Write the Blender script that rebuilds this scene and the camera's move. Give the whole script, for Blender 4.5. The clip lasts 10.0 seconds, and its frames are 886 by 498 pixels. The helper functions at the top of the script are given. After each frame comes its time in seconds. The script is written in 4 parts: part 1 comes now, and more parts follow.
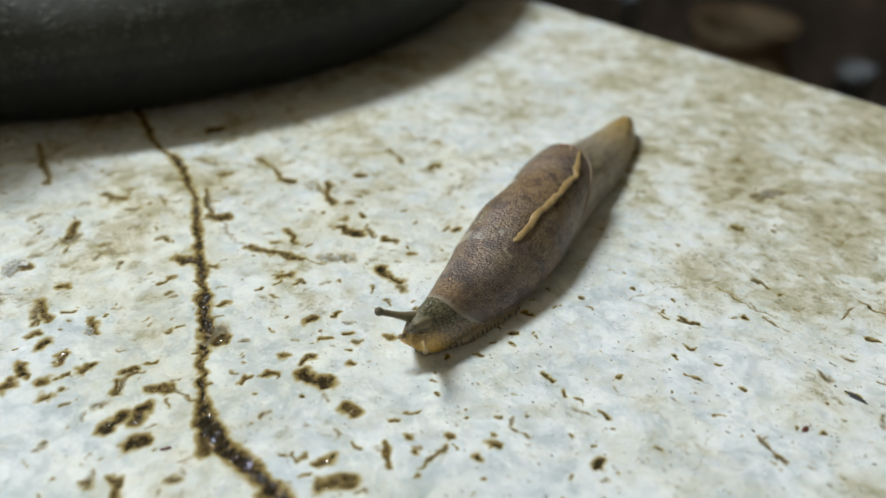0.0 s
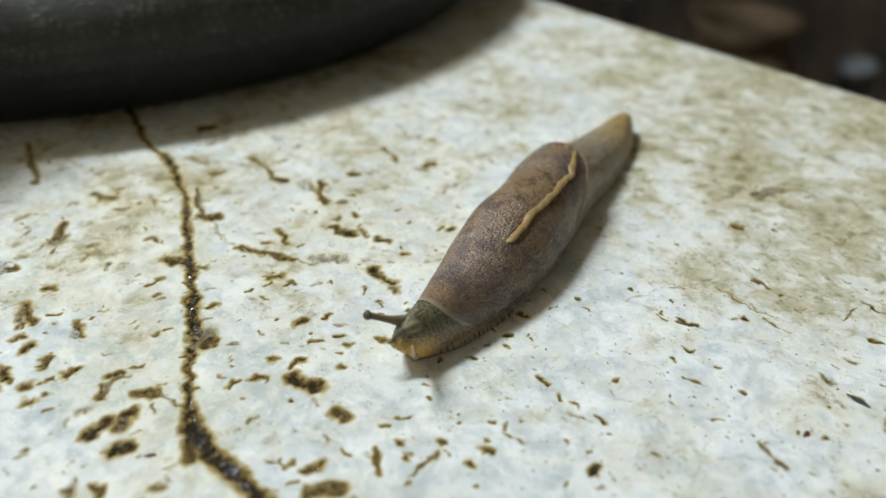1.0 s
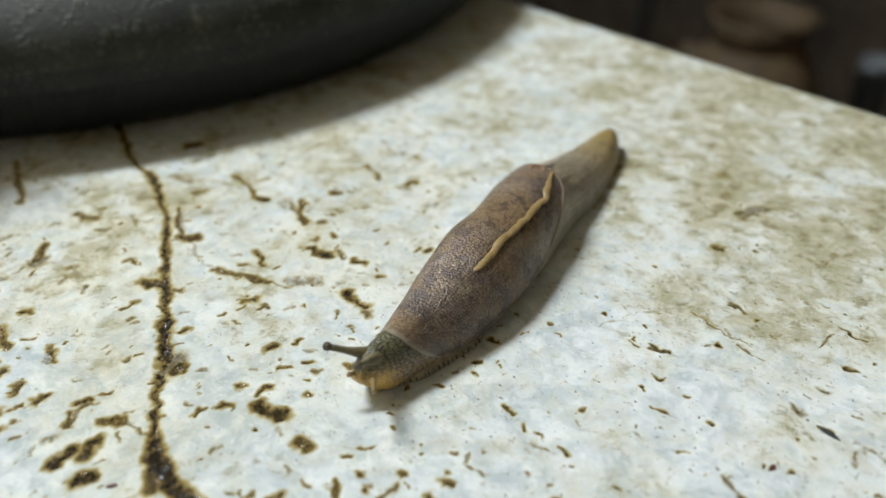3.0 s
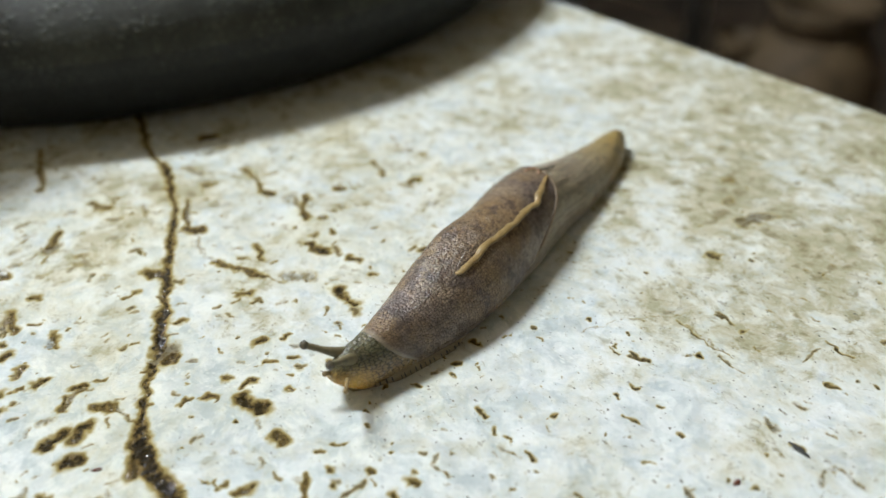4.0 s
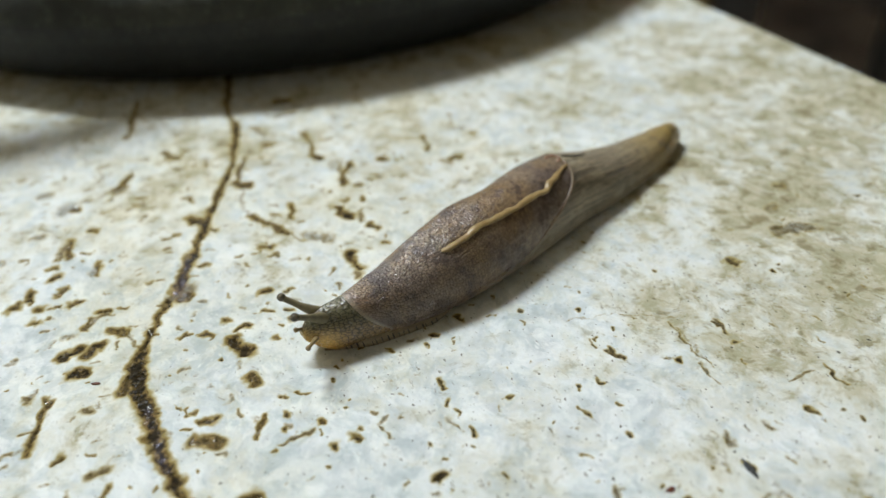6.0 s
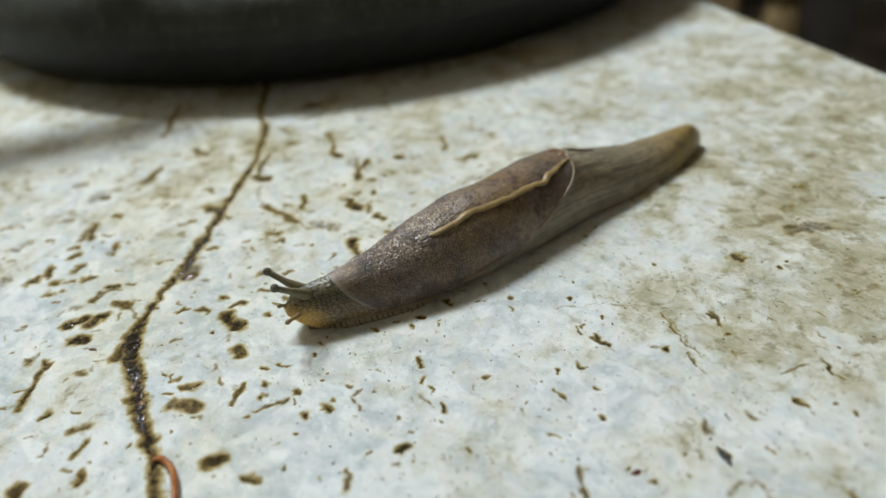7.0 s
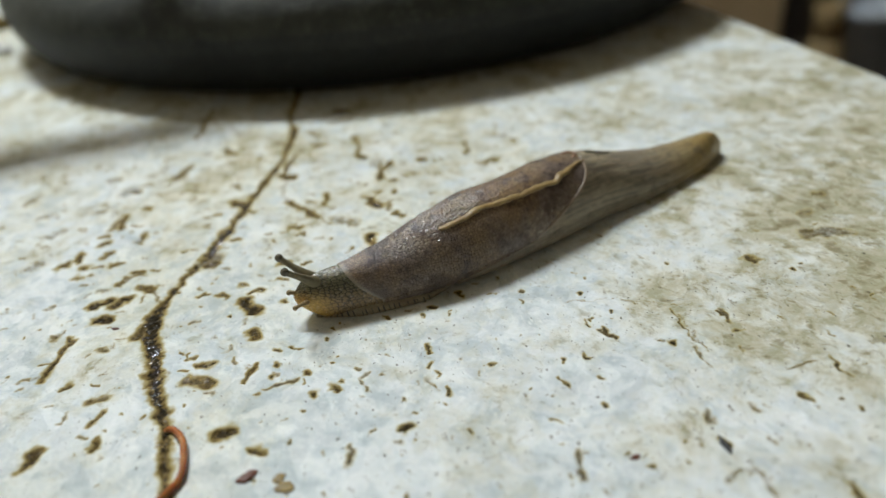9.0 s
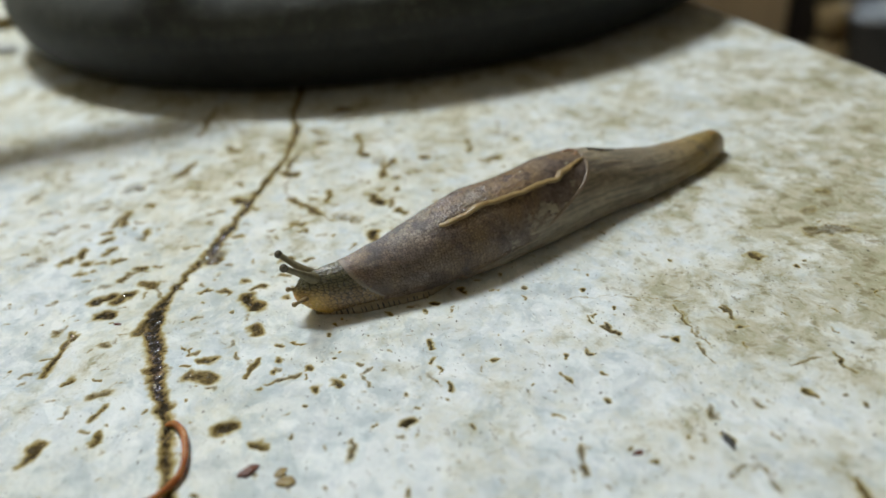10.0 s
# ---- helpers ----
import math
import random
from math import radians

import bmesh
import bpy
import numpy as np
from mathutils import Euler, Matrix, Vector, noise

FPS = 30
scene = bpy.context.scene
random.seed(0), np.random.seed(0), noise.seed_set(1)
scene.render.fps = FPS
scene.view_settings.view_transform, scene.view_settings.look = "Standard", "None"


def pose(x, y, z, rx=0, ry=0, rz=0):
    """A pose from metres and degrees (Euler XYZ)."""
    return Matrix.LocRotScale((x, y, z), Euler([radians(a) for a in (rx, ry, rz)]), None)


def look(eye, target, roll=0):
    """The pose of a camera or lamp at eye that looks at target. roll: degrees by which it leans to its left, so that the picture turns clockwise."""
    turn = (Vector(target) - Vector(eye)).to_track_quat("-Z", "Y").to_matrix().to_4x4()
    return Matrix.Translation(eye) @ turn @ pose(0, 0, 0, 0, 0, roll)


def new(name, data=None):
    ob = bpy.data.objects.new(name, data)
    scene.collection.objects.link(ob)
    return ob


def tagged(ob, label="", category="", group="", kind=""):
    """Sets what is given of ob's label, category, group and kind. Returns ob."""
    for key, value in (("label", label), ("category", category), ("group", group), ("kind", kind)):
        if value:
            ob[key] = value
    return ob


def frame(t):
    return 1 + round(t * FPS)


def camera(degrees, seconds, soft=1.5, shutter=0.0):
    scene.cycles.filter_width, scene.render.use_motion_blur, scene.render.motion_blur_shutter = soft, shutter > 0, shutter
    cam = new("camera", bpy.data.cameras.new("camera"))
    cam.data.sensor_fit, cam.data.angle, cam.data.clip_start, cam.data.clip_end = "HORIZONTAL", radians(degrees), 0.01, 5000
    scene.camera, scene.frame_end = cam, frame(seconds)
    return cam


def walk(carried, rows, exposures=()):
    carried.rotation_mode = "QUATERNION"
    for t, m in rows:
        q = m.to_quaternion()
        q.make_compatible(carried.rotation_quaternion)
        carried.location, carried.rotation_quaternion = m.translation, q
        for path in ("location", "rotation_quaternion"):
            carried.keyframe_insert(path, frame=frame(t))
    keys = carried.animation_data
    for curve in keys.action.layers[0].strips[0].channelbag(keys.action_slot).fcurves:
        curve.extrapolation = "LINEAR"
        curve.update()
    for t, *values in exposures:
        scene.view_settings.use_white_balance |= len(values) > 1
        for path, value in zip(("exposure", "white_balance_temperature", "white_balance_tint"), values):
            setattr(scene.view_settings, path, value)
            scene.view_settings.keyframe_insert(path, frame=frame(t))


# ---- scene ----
# A slug crawls over a stained marble worktop beside a dark iron pan, at night, by one wall lamp.
# Metres; z = 0 is the top of the worktop.

# ---- camera ----
cam = camera(60.0, 10.0)
PATH = [
    (0, (0.00031, 0.00023, 0.06967), (0.00022, 0.09060, 0.00694), 0.58),
    (0.5, (0.00105, 0.00134, 0.06877), (0.00075, 0.09169, 0.00603), 0.45),
    (1, (0.00147, 0.00237, 0.06868), (0.00117, 0.09253, 0.00567), 0.36),
    (1.5, (0.00200, 0.00193, 0.06931), (0.00141, 0.09235, 0.00668), 0.15),
    (2, (0.00272, 0.00323, 0.07071), (0.00245, 0.09311, 0.00730), 0.17),
    (2.5, (0.00451, 0.00460, 0.07100), (0.00359, 0.09459, 0.00775), -0.14),
    (4, (0.01667, 0.00562, 0.07486), (0.00714, 0.09366, 0.00960), -1.46),
    (4.5, (0.02070, 0.00911, 0.07676), (0.00674, 0.09510, 0.00959), -2.12),
    (5, (0.02712, 0.00876, 0.07759), (0.00702, 0.09307, 0.00986), -2.56),
    (5.5, (0.03292, 0.00760, 0.07685), (0.00788, 0.09064, 0.00921), -2.70),
    (7, (0.05229, 0.00700, 0.06766), (0.01058, 0.08840, 0.00655), -5.92),
    (7.5, (0.05554, 0.00268, 0.06347), (0.01041, 0.08461, 0.00557), -5.35),
    (8, (0.05578, 0.00339, 0.06329), (0.00995, 0.08525, 0.00585), -5.34),
    (8.5, (0.05658, 0.00398, 0.06366), (0.00984, 0.08542, 0.00638), -5.75),
    (9, (0.05685, 0.00414, 0.06424), (0.00993, 0.08543, 0.00687), -5.86),
    (9.5, (0.05706, 0.00351, 0.06358), (0.00996, 0.08509, 0.00680), -5.62),
    (10, (0.05694, 0.00386, 0.06336), (0.00961, 0.08514, 0.00632), -5.83),
]
EXPOSURES = [(0, -0.09), (1, -0.02), (2.5, -0.02), (4, 0.10), (4.5, 0.15), (5.5, 0.07), (7, -0.19), (7.5, -0.23), (8.5, -0.20), (9.5, -0.14), (10, -0.20)]
walk(cam, [(t, look(eye, target, roll)) for t, eye, target, roll in PATH], EXPOSURES)
cam.data.dof.use_dof = True
cam.data.dof.focus_distance = 0.105
cam.data.dof.aperture_fstop = 12.5

# ---- light ----
world = bpy.data.worlds.new("night")
world.use_nodes = True
world.node_tree.nodes["Background"].inputs[0].default_value = (0.02, 0.025, 0.03, 1)
world.node_tree.nodes["Background"].inputs[1].default_value = 0.3
scene.world = world

# one fluorescent tube, back and to the west, high over the worktop
LAMP_AIM, LAMP_WATTS = Vector((0.01, 0.105, 0.0)), 91.0
LAMP_PLACE = LAMP_AIM + Vector((-0.75, 0.365, 1.0)) * 1.75
TUBE = Vector((1.0, 0.10, 0.0)).normalized()
lamp_data = bpy.data.lights.new("tube_lamp", "AREA")
lamp_data.shape, lamp_data.size, lamp_data.size_y = "RECTANGLE", 1.1, 0.18
lamp_data.energy, lamp_data.color = LAMP_WATTS, (0.915, 1.0, 1.045)
lamp = new("tube_lamp", lamp_data)
away = LAMP_PLACE - LAMP_AIM
away = (away - TUBE * away.dot(TUBE)).normalized()
lamp.matrix_world = Matrix.Translation(LAMP_PLACE) @ Matrix((TUBE, away.cross(TUBE), away)).transposed().to_4x4()


# ---- node materials ----
class Nodes:
    """Short hand for building a node tree."""

    def __init__(self, name):
        self.mat = bpy.data.materials.new(name)
        self.mat.use_nodes = True
        self.tree = self.mat.node_tree
        self.bsdf = self.tree.nodes["Principled BSDF"]
        self.coord = self.tree.nodes.new("ShaderNodeTexCoord").outputs["Object"]

    def put(self, socket, value):
        if hasattr(value, "is_linked"):
            self.tree.links.new(value, socket)
        elif isinstance(value, tuple) and len(value) == 3 and socket.type == "RGBA":
            socket.default_value = (*value, 1)
        else:
            socket.default_value = value

    def set(self, **values):
        for key, value in values.items():
            self.put(self.bsdf.inputs[key.replace("_", " ")], value)
        return self

    def math(self, op, a, b=0.0, clamp=False):
        n = self.tree.nodes.new("ShaderNodeMath")
        n.operation, n.use_clamp = op, clamp
        self.put(n.inputs[0], a)
        self.put(n.inputs[1], b)
        return n.outputs[0]

    def mix(self, fac, a, b, mode="MIX"):
        n = self.tree.nodes.new("ShaderNodeMix")
        n.data_type, n.blend_type = "RGBA", mode
        self.put(n.inputs["Factor"], fac)
        self.put(n.inputs[6], a)
        self.put(n.inputs[7], b)
        return n.outputs[2]

    def stretch(self, scale=(1, 1, 1), turn=0.0, vector=None):
        """Coordinates scaled along axes that are turned by so many degrees about z."""
        first, second = (self.tree.nodes.new("ShaderNodeMapping") for _ in range(2))
        self.put(first.inputs["Vector"], vector or self.coord)
        first.inputs["Rotation"].default_value = (0, 0, radians(-turn))
        self.put(second.inputs["Vector"], first.outputs[0])
        second.inputs["Scale"].default_value = scale
        return second.outputs[0]

    def noise(self, scale, detail=4.0, rough=0.55, warp=0.0, vector=None):
        n = self.tree.nodes.new("ShaderNodeTexNoise")
        self.put(n.inputs["Vector"], vector or self.coord)
        n.inputs["Scale"].default_value, n.inputs["Detail"].default_value = scale, detail
        n.inputs["Roughness"].default_value, n.inputs["Distortion"].default_value = rough, warp
        return n.outputs["Fac"]

    def cells(self, scale, feature="F1", vector=None):
        n = self.tree.nodes.new("ShaderNodeTexVoronoi")
        n.feature = feature
        self.put(n.inputs["Vector"], vector or self.coord)
        n.inputs["Scale"].default_value = scale
        return n.outputs["Distance"]

    def ramp(self, fac, low, high, to_low=0.0, to_high=1.0):
        n = self.tree.nodes.new("ShaderNodeMapRange")
        n.interpolation_type = "SMOOTHSTEP"
        self.put(n.inputs["Value"], fac)
        for key, value in (("From Min", low), ("From Max", high), ("To Min", to_low), ("To Max", to_high)):
            self.put(n.inputs[key], value)
        return n.outputs["Result"]

    def attribute(self, name):
        n = self.tree.nodes.new("ShaderNodeAttribute")
        n.attribute_name = name
        return n.outputs["Fac"]

    def bump(self, height, distance, strength=1.0, normal=None):
        n = self.tree.nodes.new("ShaderNodeBump")
        self.put(n.inputs["Height"], height)
        n.inputs["Distance"].default_value, n.inputs["Strength"].default_value = distance, strength
        if normal is not None:
            self.put(n.inputs["Normal"], normal)
        return n.outputs[0]

    def drift(self, scale, far):
        """Coordinates pushed about by slow noise, by so many metres at most."""
        n, v = self.tree.nodes.new("ShaderNodeTexNoise"), self.tree.nodes.new("ShaderNodeVectorMath")
        self.put(n.inputs["Vector"], self.coord)
        n.inputs["Scale"].default_value, n.inputs["Detail"].default_value = scale, 3
        v.operation = "MULTIPLY_ADD"
        self.put(v.inputs[0], n.outputs["Color"])
        v.inputs[1].default_value = (far, far, far)
        self.put(v.inputs[2], self.coord)
        return v.outputs[0]

    def axis(self, which):
        n = self.tree.nodes.new("ShaderNodeSeparateXYZ")
        self.put(n.inputs[0], self.coord)
        return n.outputs[which]


def marble_material():
    """Greyish white marble with ochre clouds, and wet brown dirt in its pits and its crack."""
    n = Nodes("stained_marble")
    # crystalline white with translucent blue-grey clouds, drawn out by a slow drift
    drift = n.drift(60, 0.008)
    swirl = n.drift(120, 0.006)
    cloud = n.noise(62, 7, 0.62, 0.0, drift)
    small = n.noise(330, 6, 0.62, 0.0, swirl)
    col = n.mix(n.ramp(n.math("ADD", n.math("MULTIPLY", cloud, 0.45), n.math("MULTIPLY", small, 0.55)), 0.41, 0.56), (0.58, 0.635, 0.655), (0.80, 0.835, 0.84))
    grey = n.noise(1, 6, 0.62, 0.0, n.stretch((125, 140, 130), -25, swirl))
    col = n.mix(n.math("MULTIPLY", n.ramp(grey, 0.54, 0.68), 0.50), col, (0.42, 0.475, 0.49))
    glass = n.cells(900, "F1", n.stretch((1.0, 1.6, 1.0), -30, swirl))
    col = n.mix(n.math("MULTIPLY", n.ramp(glass, 0.50, 0.08), n.ramp(n.noise(260, 3), 0.44, 0.60, 0.0, 0.8)), col, (0.83, 0.86, 0.85))
    for size, share in ((170, 0.20), (480, 0.20)):
        grain = n.tree.nodes.new("ShaderNodeTexVoronoi")
        n.put(grain.inputs["Vector"], n.stretch((1.0, 1.35, 1.0), -35, swirl))
        grain.inputs["Scale"].default_value = size
        col = n.mix(share, col, n.mix(n.ramp(grain.outputs["Color"], 0.1, 0.9), (0.36, 0.42, 0.44), (1.0, 1.0, 1.0)), "MULTIPLY" if size < 300 else "OVERLAY")
    # ochre stains: stronger towards the free edge of the slab, ragged, with olive cores and thin streaks
    stain = n.math("ADD", n.math("MULTIPLY", n.noise(1, 7, 0.64, 0.0, n.stretch((88, 92, 90), -32, drift)), 0.62), n.math("MULTIPLY", n.noise(1, 6, 0.68, 0.0, n.stretch((290, 320, 300), -38, swirl)), 0.38))
    east = n.math("ADD", n.ramp(n.axis(0), 0.008, 0.065, 0.0, 0.090), n.ramp(n.axis(0), 0.005, -0.050, 0.0, 0.034))
    north = n.ramp(n.axis(1), 0.075, 0.13, 0.0, 0.064)
    south = n.ramp(n.axis(1), 0.090, 0.055, 0.0, 0.035)
    lift = n.math("SUBTRACT", n.math("ADD", n.math("ADD", stain, east), north), south)
    col = n.mix(n.math("MULTIPLY", n.ramp(lift, 0.46, 0.61), 0.42), col, (0.60, 0.575, 0.42))
    col = n.mix(n.math("MULTIPLY", n.ramp(lift, 0.575, 0.67), 0.55), col, (0.40, 0.345, 0.165))
    olive = n.math("ADD", n.noise(1, 7, 0.70, 0.0, n.stretch((300, 345, 310), -40, swirl)), n.math("MULTIPLY", n.math("SUBTRACT", lift, 0.53), 0.9))
    col = n.mix(n.math("MULTIPLY", n.ramp(olive, 0.58, 0.71), 0.42), col, (0.27, 0.25, 0.125))
    streak = n.math("ADD", n.noise(1, 6, 0.62, 0.0, n.stretch((400, 760, 600), -42, n.drift(160, 0.010))), n.math("MULTIPLY", n.math("SUBTRACT", lift, 0.53), 0.5))
    col = n.mix(n.math("MULTIPLY", n.ramp(streak, 0.63, 0.70), 0.40), col, (0.22, 0.185, 0.075))
    knot = n.math("ADD", n.noise(1, 5, 0.6, 0.0, n.stretch((300, 400, 350), 10, swirl)), n.math("MULTIPLY", n.math("SUBTRACT", lift, 0.56), 0.8))
    col = n.mix(n.math("MULTIPLY", n.ramp(knot, 0.62, 0.74), 0.65), col, (0.21, 0.165, 0.075))
    cream = n.math("MULTIPLY", n.ramp(n.noise(36, 5, 0.6), 0.40, 0.60), n.ramp(n.axis(0), 0.03, -0.015, 0.0, 0.65))
    col = n.mix(cream, col, (0.985, 0.945, 0.83), "MULTIPLY")
    grain = n.noise(1500, 5, 0.75)
    col = n.mix(0.16, col, n.mix(n.ramp(grain, 0.3, 0.7), (0.45, 0.48, 0.47), (1, 1, 1)), "MULTIPLY")
    toward_edge = n.ramp(n.axis(0), -0.035, 0.015, 0.3, 1.0)
    speck = n.noise(1, 6, 0.66, 0.3, n.stretch((560, 900, 700), -42))
    gate = n.ramp(n.noise(75, 3), 0.40, 0.60)
    specks = n.math("MULTIPLY", n.math("MULTIPLY", n.ramp(speck, 0.61, 0.67), gate), n.math("MULTIPLY", toward_edge, 0.75))
    col = n.mix(specks, col, n.mix(n.ramp(grain, 0.42, 0.58), (0.07, 0.058, 0.03), (0.21, 0.17, 0.08)))
    dot = n.noise(1, 3, 0.5, 0.0, n.stretch((1200, 1700, 1300), -40))
    col = n.mix(n.math("MULTIPLY", n.ramp(dot, 0.668, 0.71), toward_edge), col, (0.09, 0.08, 0.05))
    # pits and crack
    fine = n.math("ADD", n.math("MULTIPLY", n.noise(2900, 5, 0.72), 0.5), n.math("MULTIPLY", n.noise(1000, 4, 0.6), 0.5))
    shape = n.math("ADD", n.attribute("pit"), n.math("MULTIPLY", n.math("SUBTRACT", fine, 0.5), 0.65))
    inner = n.math("ADD", n.attribute("pit"), n.math("MULTIPLY", n.math("SUBTRACT", n.noise(1250, 5, 0.7, 0.4), 0.5), 1.8))
    tone = n.attribute("tone")
    near = n.ramp(n.attribute("pit"), -0.38, 0.0)
    halo = n.math("MULTIPLY", n.math("MULTIPLY", n.ramp(shape, -0.20, 0.45), near), n.ramp(tone, 0.1, 0.8, 0.35, 0.95))
    body = n.math("MULTIPLY", n.ramp(shape, 0.38, 0.68), n.ramp(tone, 0.35, 0.8, 0.15, 0.95))
    patch = n.math("MAXIMUM", n.ramp(tone, 0.38, 0.72), n.ramp(n.noise(1000, 5, 0.72), 0.44, 0.58))
    halo, body = n.math("MULTIPLY", halo, patch), n.math("MULTIPLY", body, patch)
    core = n.math("MULTIPLY", n.math("MULTIPLY", n.ramp(inner, 0.66, 0.92), n.ramp(shape, 0.42, 0.58)), n.ramp(tone, 0.60, 0.995, 0.35, 1.0))
    col = n.mix(halo, col, n.mix(n.ramp(shape, -0.05, 0.45), (0.48, 0.41, 0.16), (0.30, 0.22, 0.055)))
    col = n.mix(body, col, n.mix(n.ramp(n.noise(1500, 4, 0.7), 0.38, 0.62), (0.085, 0.056, 0.018), (0.240, 0.165, 0.055)))
    col = n.mix(n.math("MULTIPLY", body, n.ramp(n.axis(0), -0.005, 0.02, 0.0, 0.9)), col, n.mix(n.ramp(n.noise(1500, 4, 0.7), 0.42, 0.60), (0.022, 0.021, 0.014), (0.13, 0.10, 0.04)))
    dirt = n.mix(n.ramp(inner, 0.75, 1.1), (0.055, 0.036, 0.012), (0.018, 0.013, 0.0055))
    col = n.mix(core, col, dirt)
    wet = n.ramp(body, 0.3, 0.85)
    drop = n.ramp(n.noise(850, 2, 0.5), 0.50, 0.56)
    wet_rough = n.mix(drop, (0.85, 0.85, 0.85), (0.05, 0.05, 0.05))
    rough = n.mix(wet, n.ramp(n.noise(160, 4), 0.3, 0.7, 0.52, 0.68), wet_rough)
    relief = n.math("ADD", n.math("MULTIPLY", n.noise(900, 4, 0.6), 0.25), n.math("MULTIPLY", wet, n.math("MULTIPLY", n.noise(950, 2, 0.5), 6.5)))
    n.set(Base_Color=col, Roughness=rough, Normal=n.bump(relief, 0.00022, 0.7))
    n.set(Subsurface_Weight=0.3, Subsurface_Scale=0.0007, Subsurface_Radius=(1.0, 0.9, 0.7))
    n.set(Specular_IOR_Level=n.math("ADD", 0.13, n.math("MULTIPLY", n.math("MULTIPLY", wet, drop), 0.6)))
    return n.mat


def slug_material(name, light, dark, furrow, seam=0.6, gloss=0.14, tints=(), sheen=0.12, warm=None, lines=0.0, blotch=0.6):
    """Moist skin. The mesh carries the tubercles' heights and furrows; tints: colours that take over ahead of a place and
    below a height; warm: colour of broad patches, with a pale hem at the front; lines: strength of lengthwise streaks."""
    n = Nodes(name)
    ahead = n.math("ADD", n.math("MULTIPLY", n.axis(0), -0.5888), n.math("MULTIPLY", n.axis(1), -0.8083))
    gap, dome = n.attribute("gap"), n.attribute("dome")
    col = n.mix(n.ramp(n.noise(150, 5, 0.62), 0.36, 0.64), dark, light)
    if warm:
        col = n.mix(n.ramp(n.noise(85, 5, 0.6), 0.42, 0.60, 0.0, 0.85), col, warm)
    col = n.mix(n.ramp(n.attribute("cell"), 0.0, 1.0, 0.0, 0.32), col, furrow)
    if lines:
        col = n.mix(n.ramp(n.attribute("lines"), 0.10, -0.45, 0.0, lines), col, furrow)
        col = n.mix(n.ramp(n.attribute("lines"), 0.15, 0.5, 0.0, 0.4), col, light)
    hide = n.math("ADD", 1.0, 0.0)
    for tint, start, end, low, high, keep in tints:
        where = n.math("MULTIPLY", n.ramp(ahead, start, end), n.ramp(n.axis(2), low, high, 1.0, 0.0))
        col = n.mix(where, col, n.mix(0.18, tint, col))
        hide = n.math("MULTIPLY", hide, n.ramp(where, 0.0, 1.0, 1.0, keep))
    col = n.mix(n.math("MULTIPLY", n.math("MULTIPLY", n.ramp(n.noise(330, 6, 0.70), 0.54, 0.64), blotch), hide), col, furrow)
    col = n.mix(n.ramp(n.noise(2600, 2), 0.3, 0.7, 0.0, 0.2), col, furrow)
    col = n.mix(n.math("MULTIPLY", n.math("MULTIPLY", n.ramp(gap, 0.15, 0.85), seam), hide), col, furrow)
    if warm:
        col = n.mix(n.ramp(n.noise(200, 5, 0.68), 0.53, 0.62, 0.0, 0.72), col, (0.078, 0.056, 0.050))
        low_front = n.math("MULTIPLY", n.ramp(ahead, 0.053, 0.062), n.ramp(n.axis(2), 0.0048, 0.0030))
        col = n.mix(n.math("MULTIPLY", low_front, n.ramp(n.noise(330, 5, 0.66), 0.44, 0.56, 0.0, 0.75)), col, (0.080, 0.050, 0.032))
        col = n.mix(n.ramp(n.attribute("along"), 0.975, 0.994, 0.0, 0.5), col, (0.38, 0.33, 0.25))
    relief = n.math("ADD", n.math("MULTIPLY", n.noise(4200, 3), 0.5), n.math("MULTIPLY", n.noise(1900, 3), 0.5))
    n.set(Base_Color=col, Roughness=n.ramp(n.noise(1800, 3), 0.3, 0.7, gloss, gloss + 0.16), Normal=n.bump(relief, 0.00010, 1.0))
    n.set(Specular_IOR_Level=0.6, Subsurface_Weight=sheen, Subsurface_Scale=0.0009, Subsurface_Radius=(1.0, 0.6, 0.35))
    return n.mat


def plain_material(name, low, high, scale, rough=(0.4, 0.6), metal=0.0, relief=0.0, fine=None):
    n = Nodes(name)
    big, small = n.noise(scale, 5, 0.6), n.noise(fine or scale * 9, 3, 0.6)
    col = n.mix(n.ramp(big, 0.3, 0.7), low, high)
    col = n.mix(n.ramp(small, 0.35, 0.75, 0.0, 0.35), col, low)
    n.set(Base_Color=col, Roughness=n.ramp(small, 0.3, 0.7, *rough), Metallic=metal)
    if relief:
        n.set(Normal=n.bump(n.math("ADD", n.math("MULTIPLY", small, 0.4), big), relief))
    return n.mat


def crust_material(name, gap, body, flake):
    """Burnt iron under a dull crust that has cracked into small uneven flakes."""
    n = Nodes(name)
    v = n.drift(700, 0.0016)
    edge = n.ramp(n.cells(560, "DISTANCE_TO_EDGE", v), 0.02, 0.30)
    patch = n.ramp(n.noise(210, 5, 0.62), 0.40, 0.62)
    col = n.mix(n.math("MULTIPLY", edge, patch), gap, n.mix(n.ramp(n.noise(900, 4, 0.6), 0.35, 0.65), body, flake))
    col = n.mix(n.ramp(n.noise(60, 4, 0.6), 0.40, 0.62, 0.0, 0.5), col, body)
    n.set(Base_Color=col, Roughness=n.ramp(n.noise(1400, 3), 0.3, 0.7, 0.55, 0.75))
    n.set(Normal=n.bump(n.math("ADD", n.math("MULTIPLY", edge, patch), n.math("MULTIPLY", n.noise(1400, 3), 0.4)), 0.00013))
    return n.mat


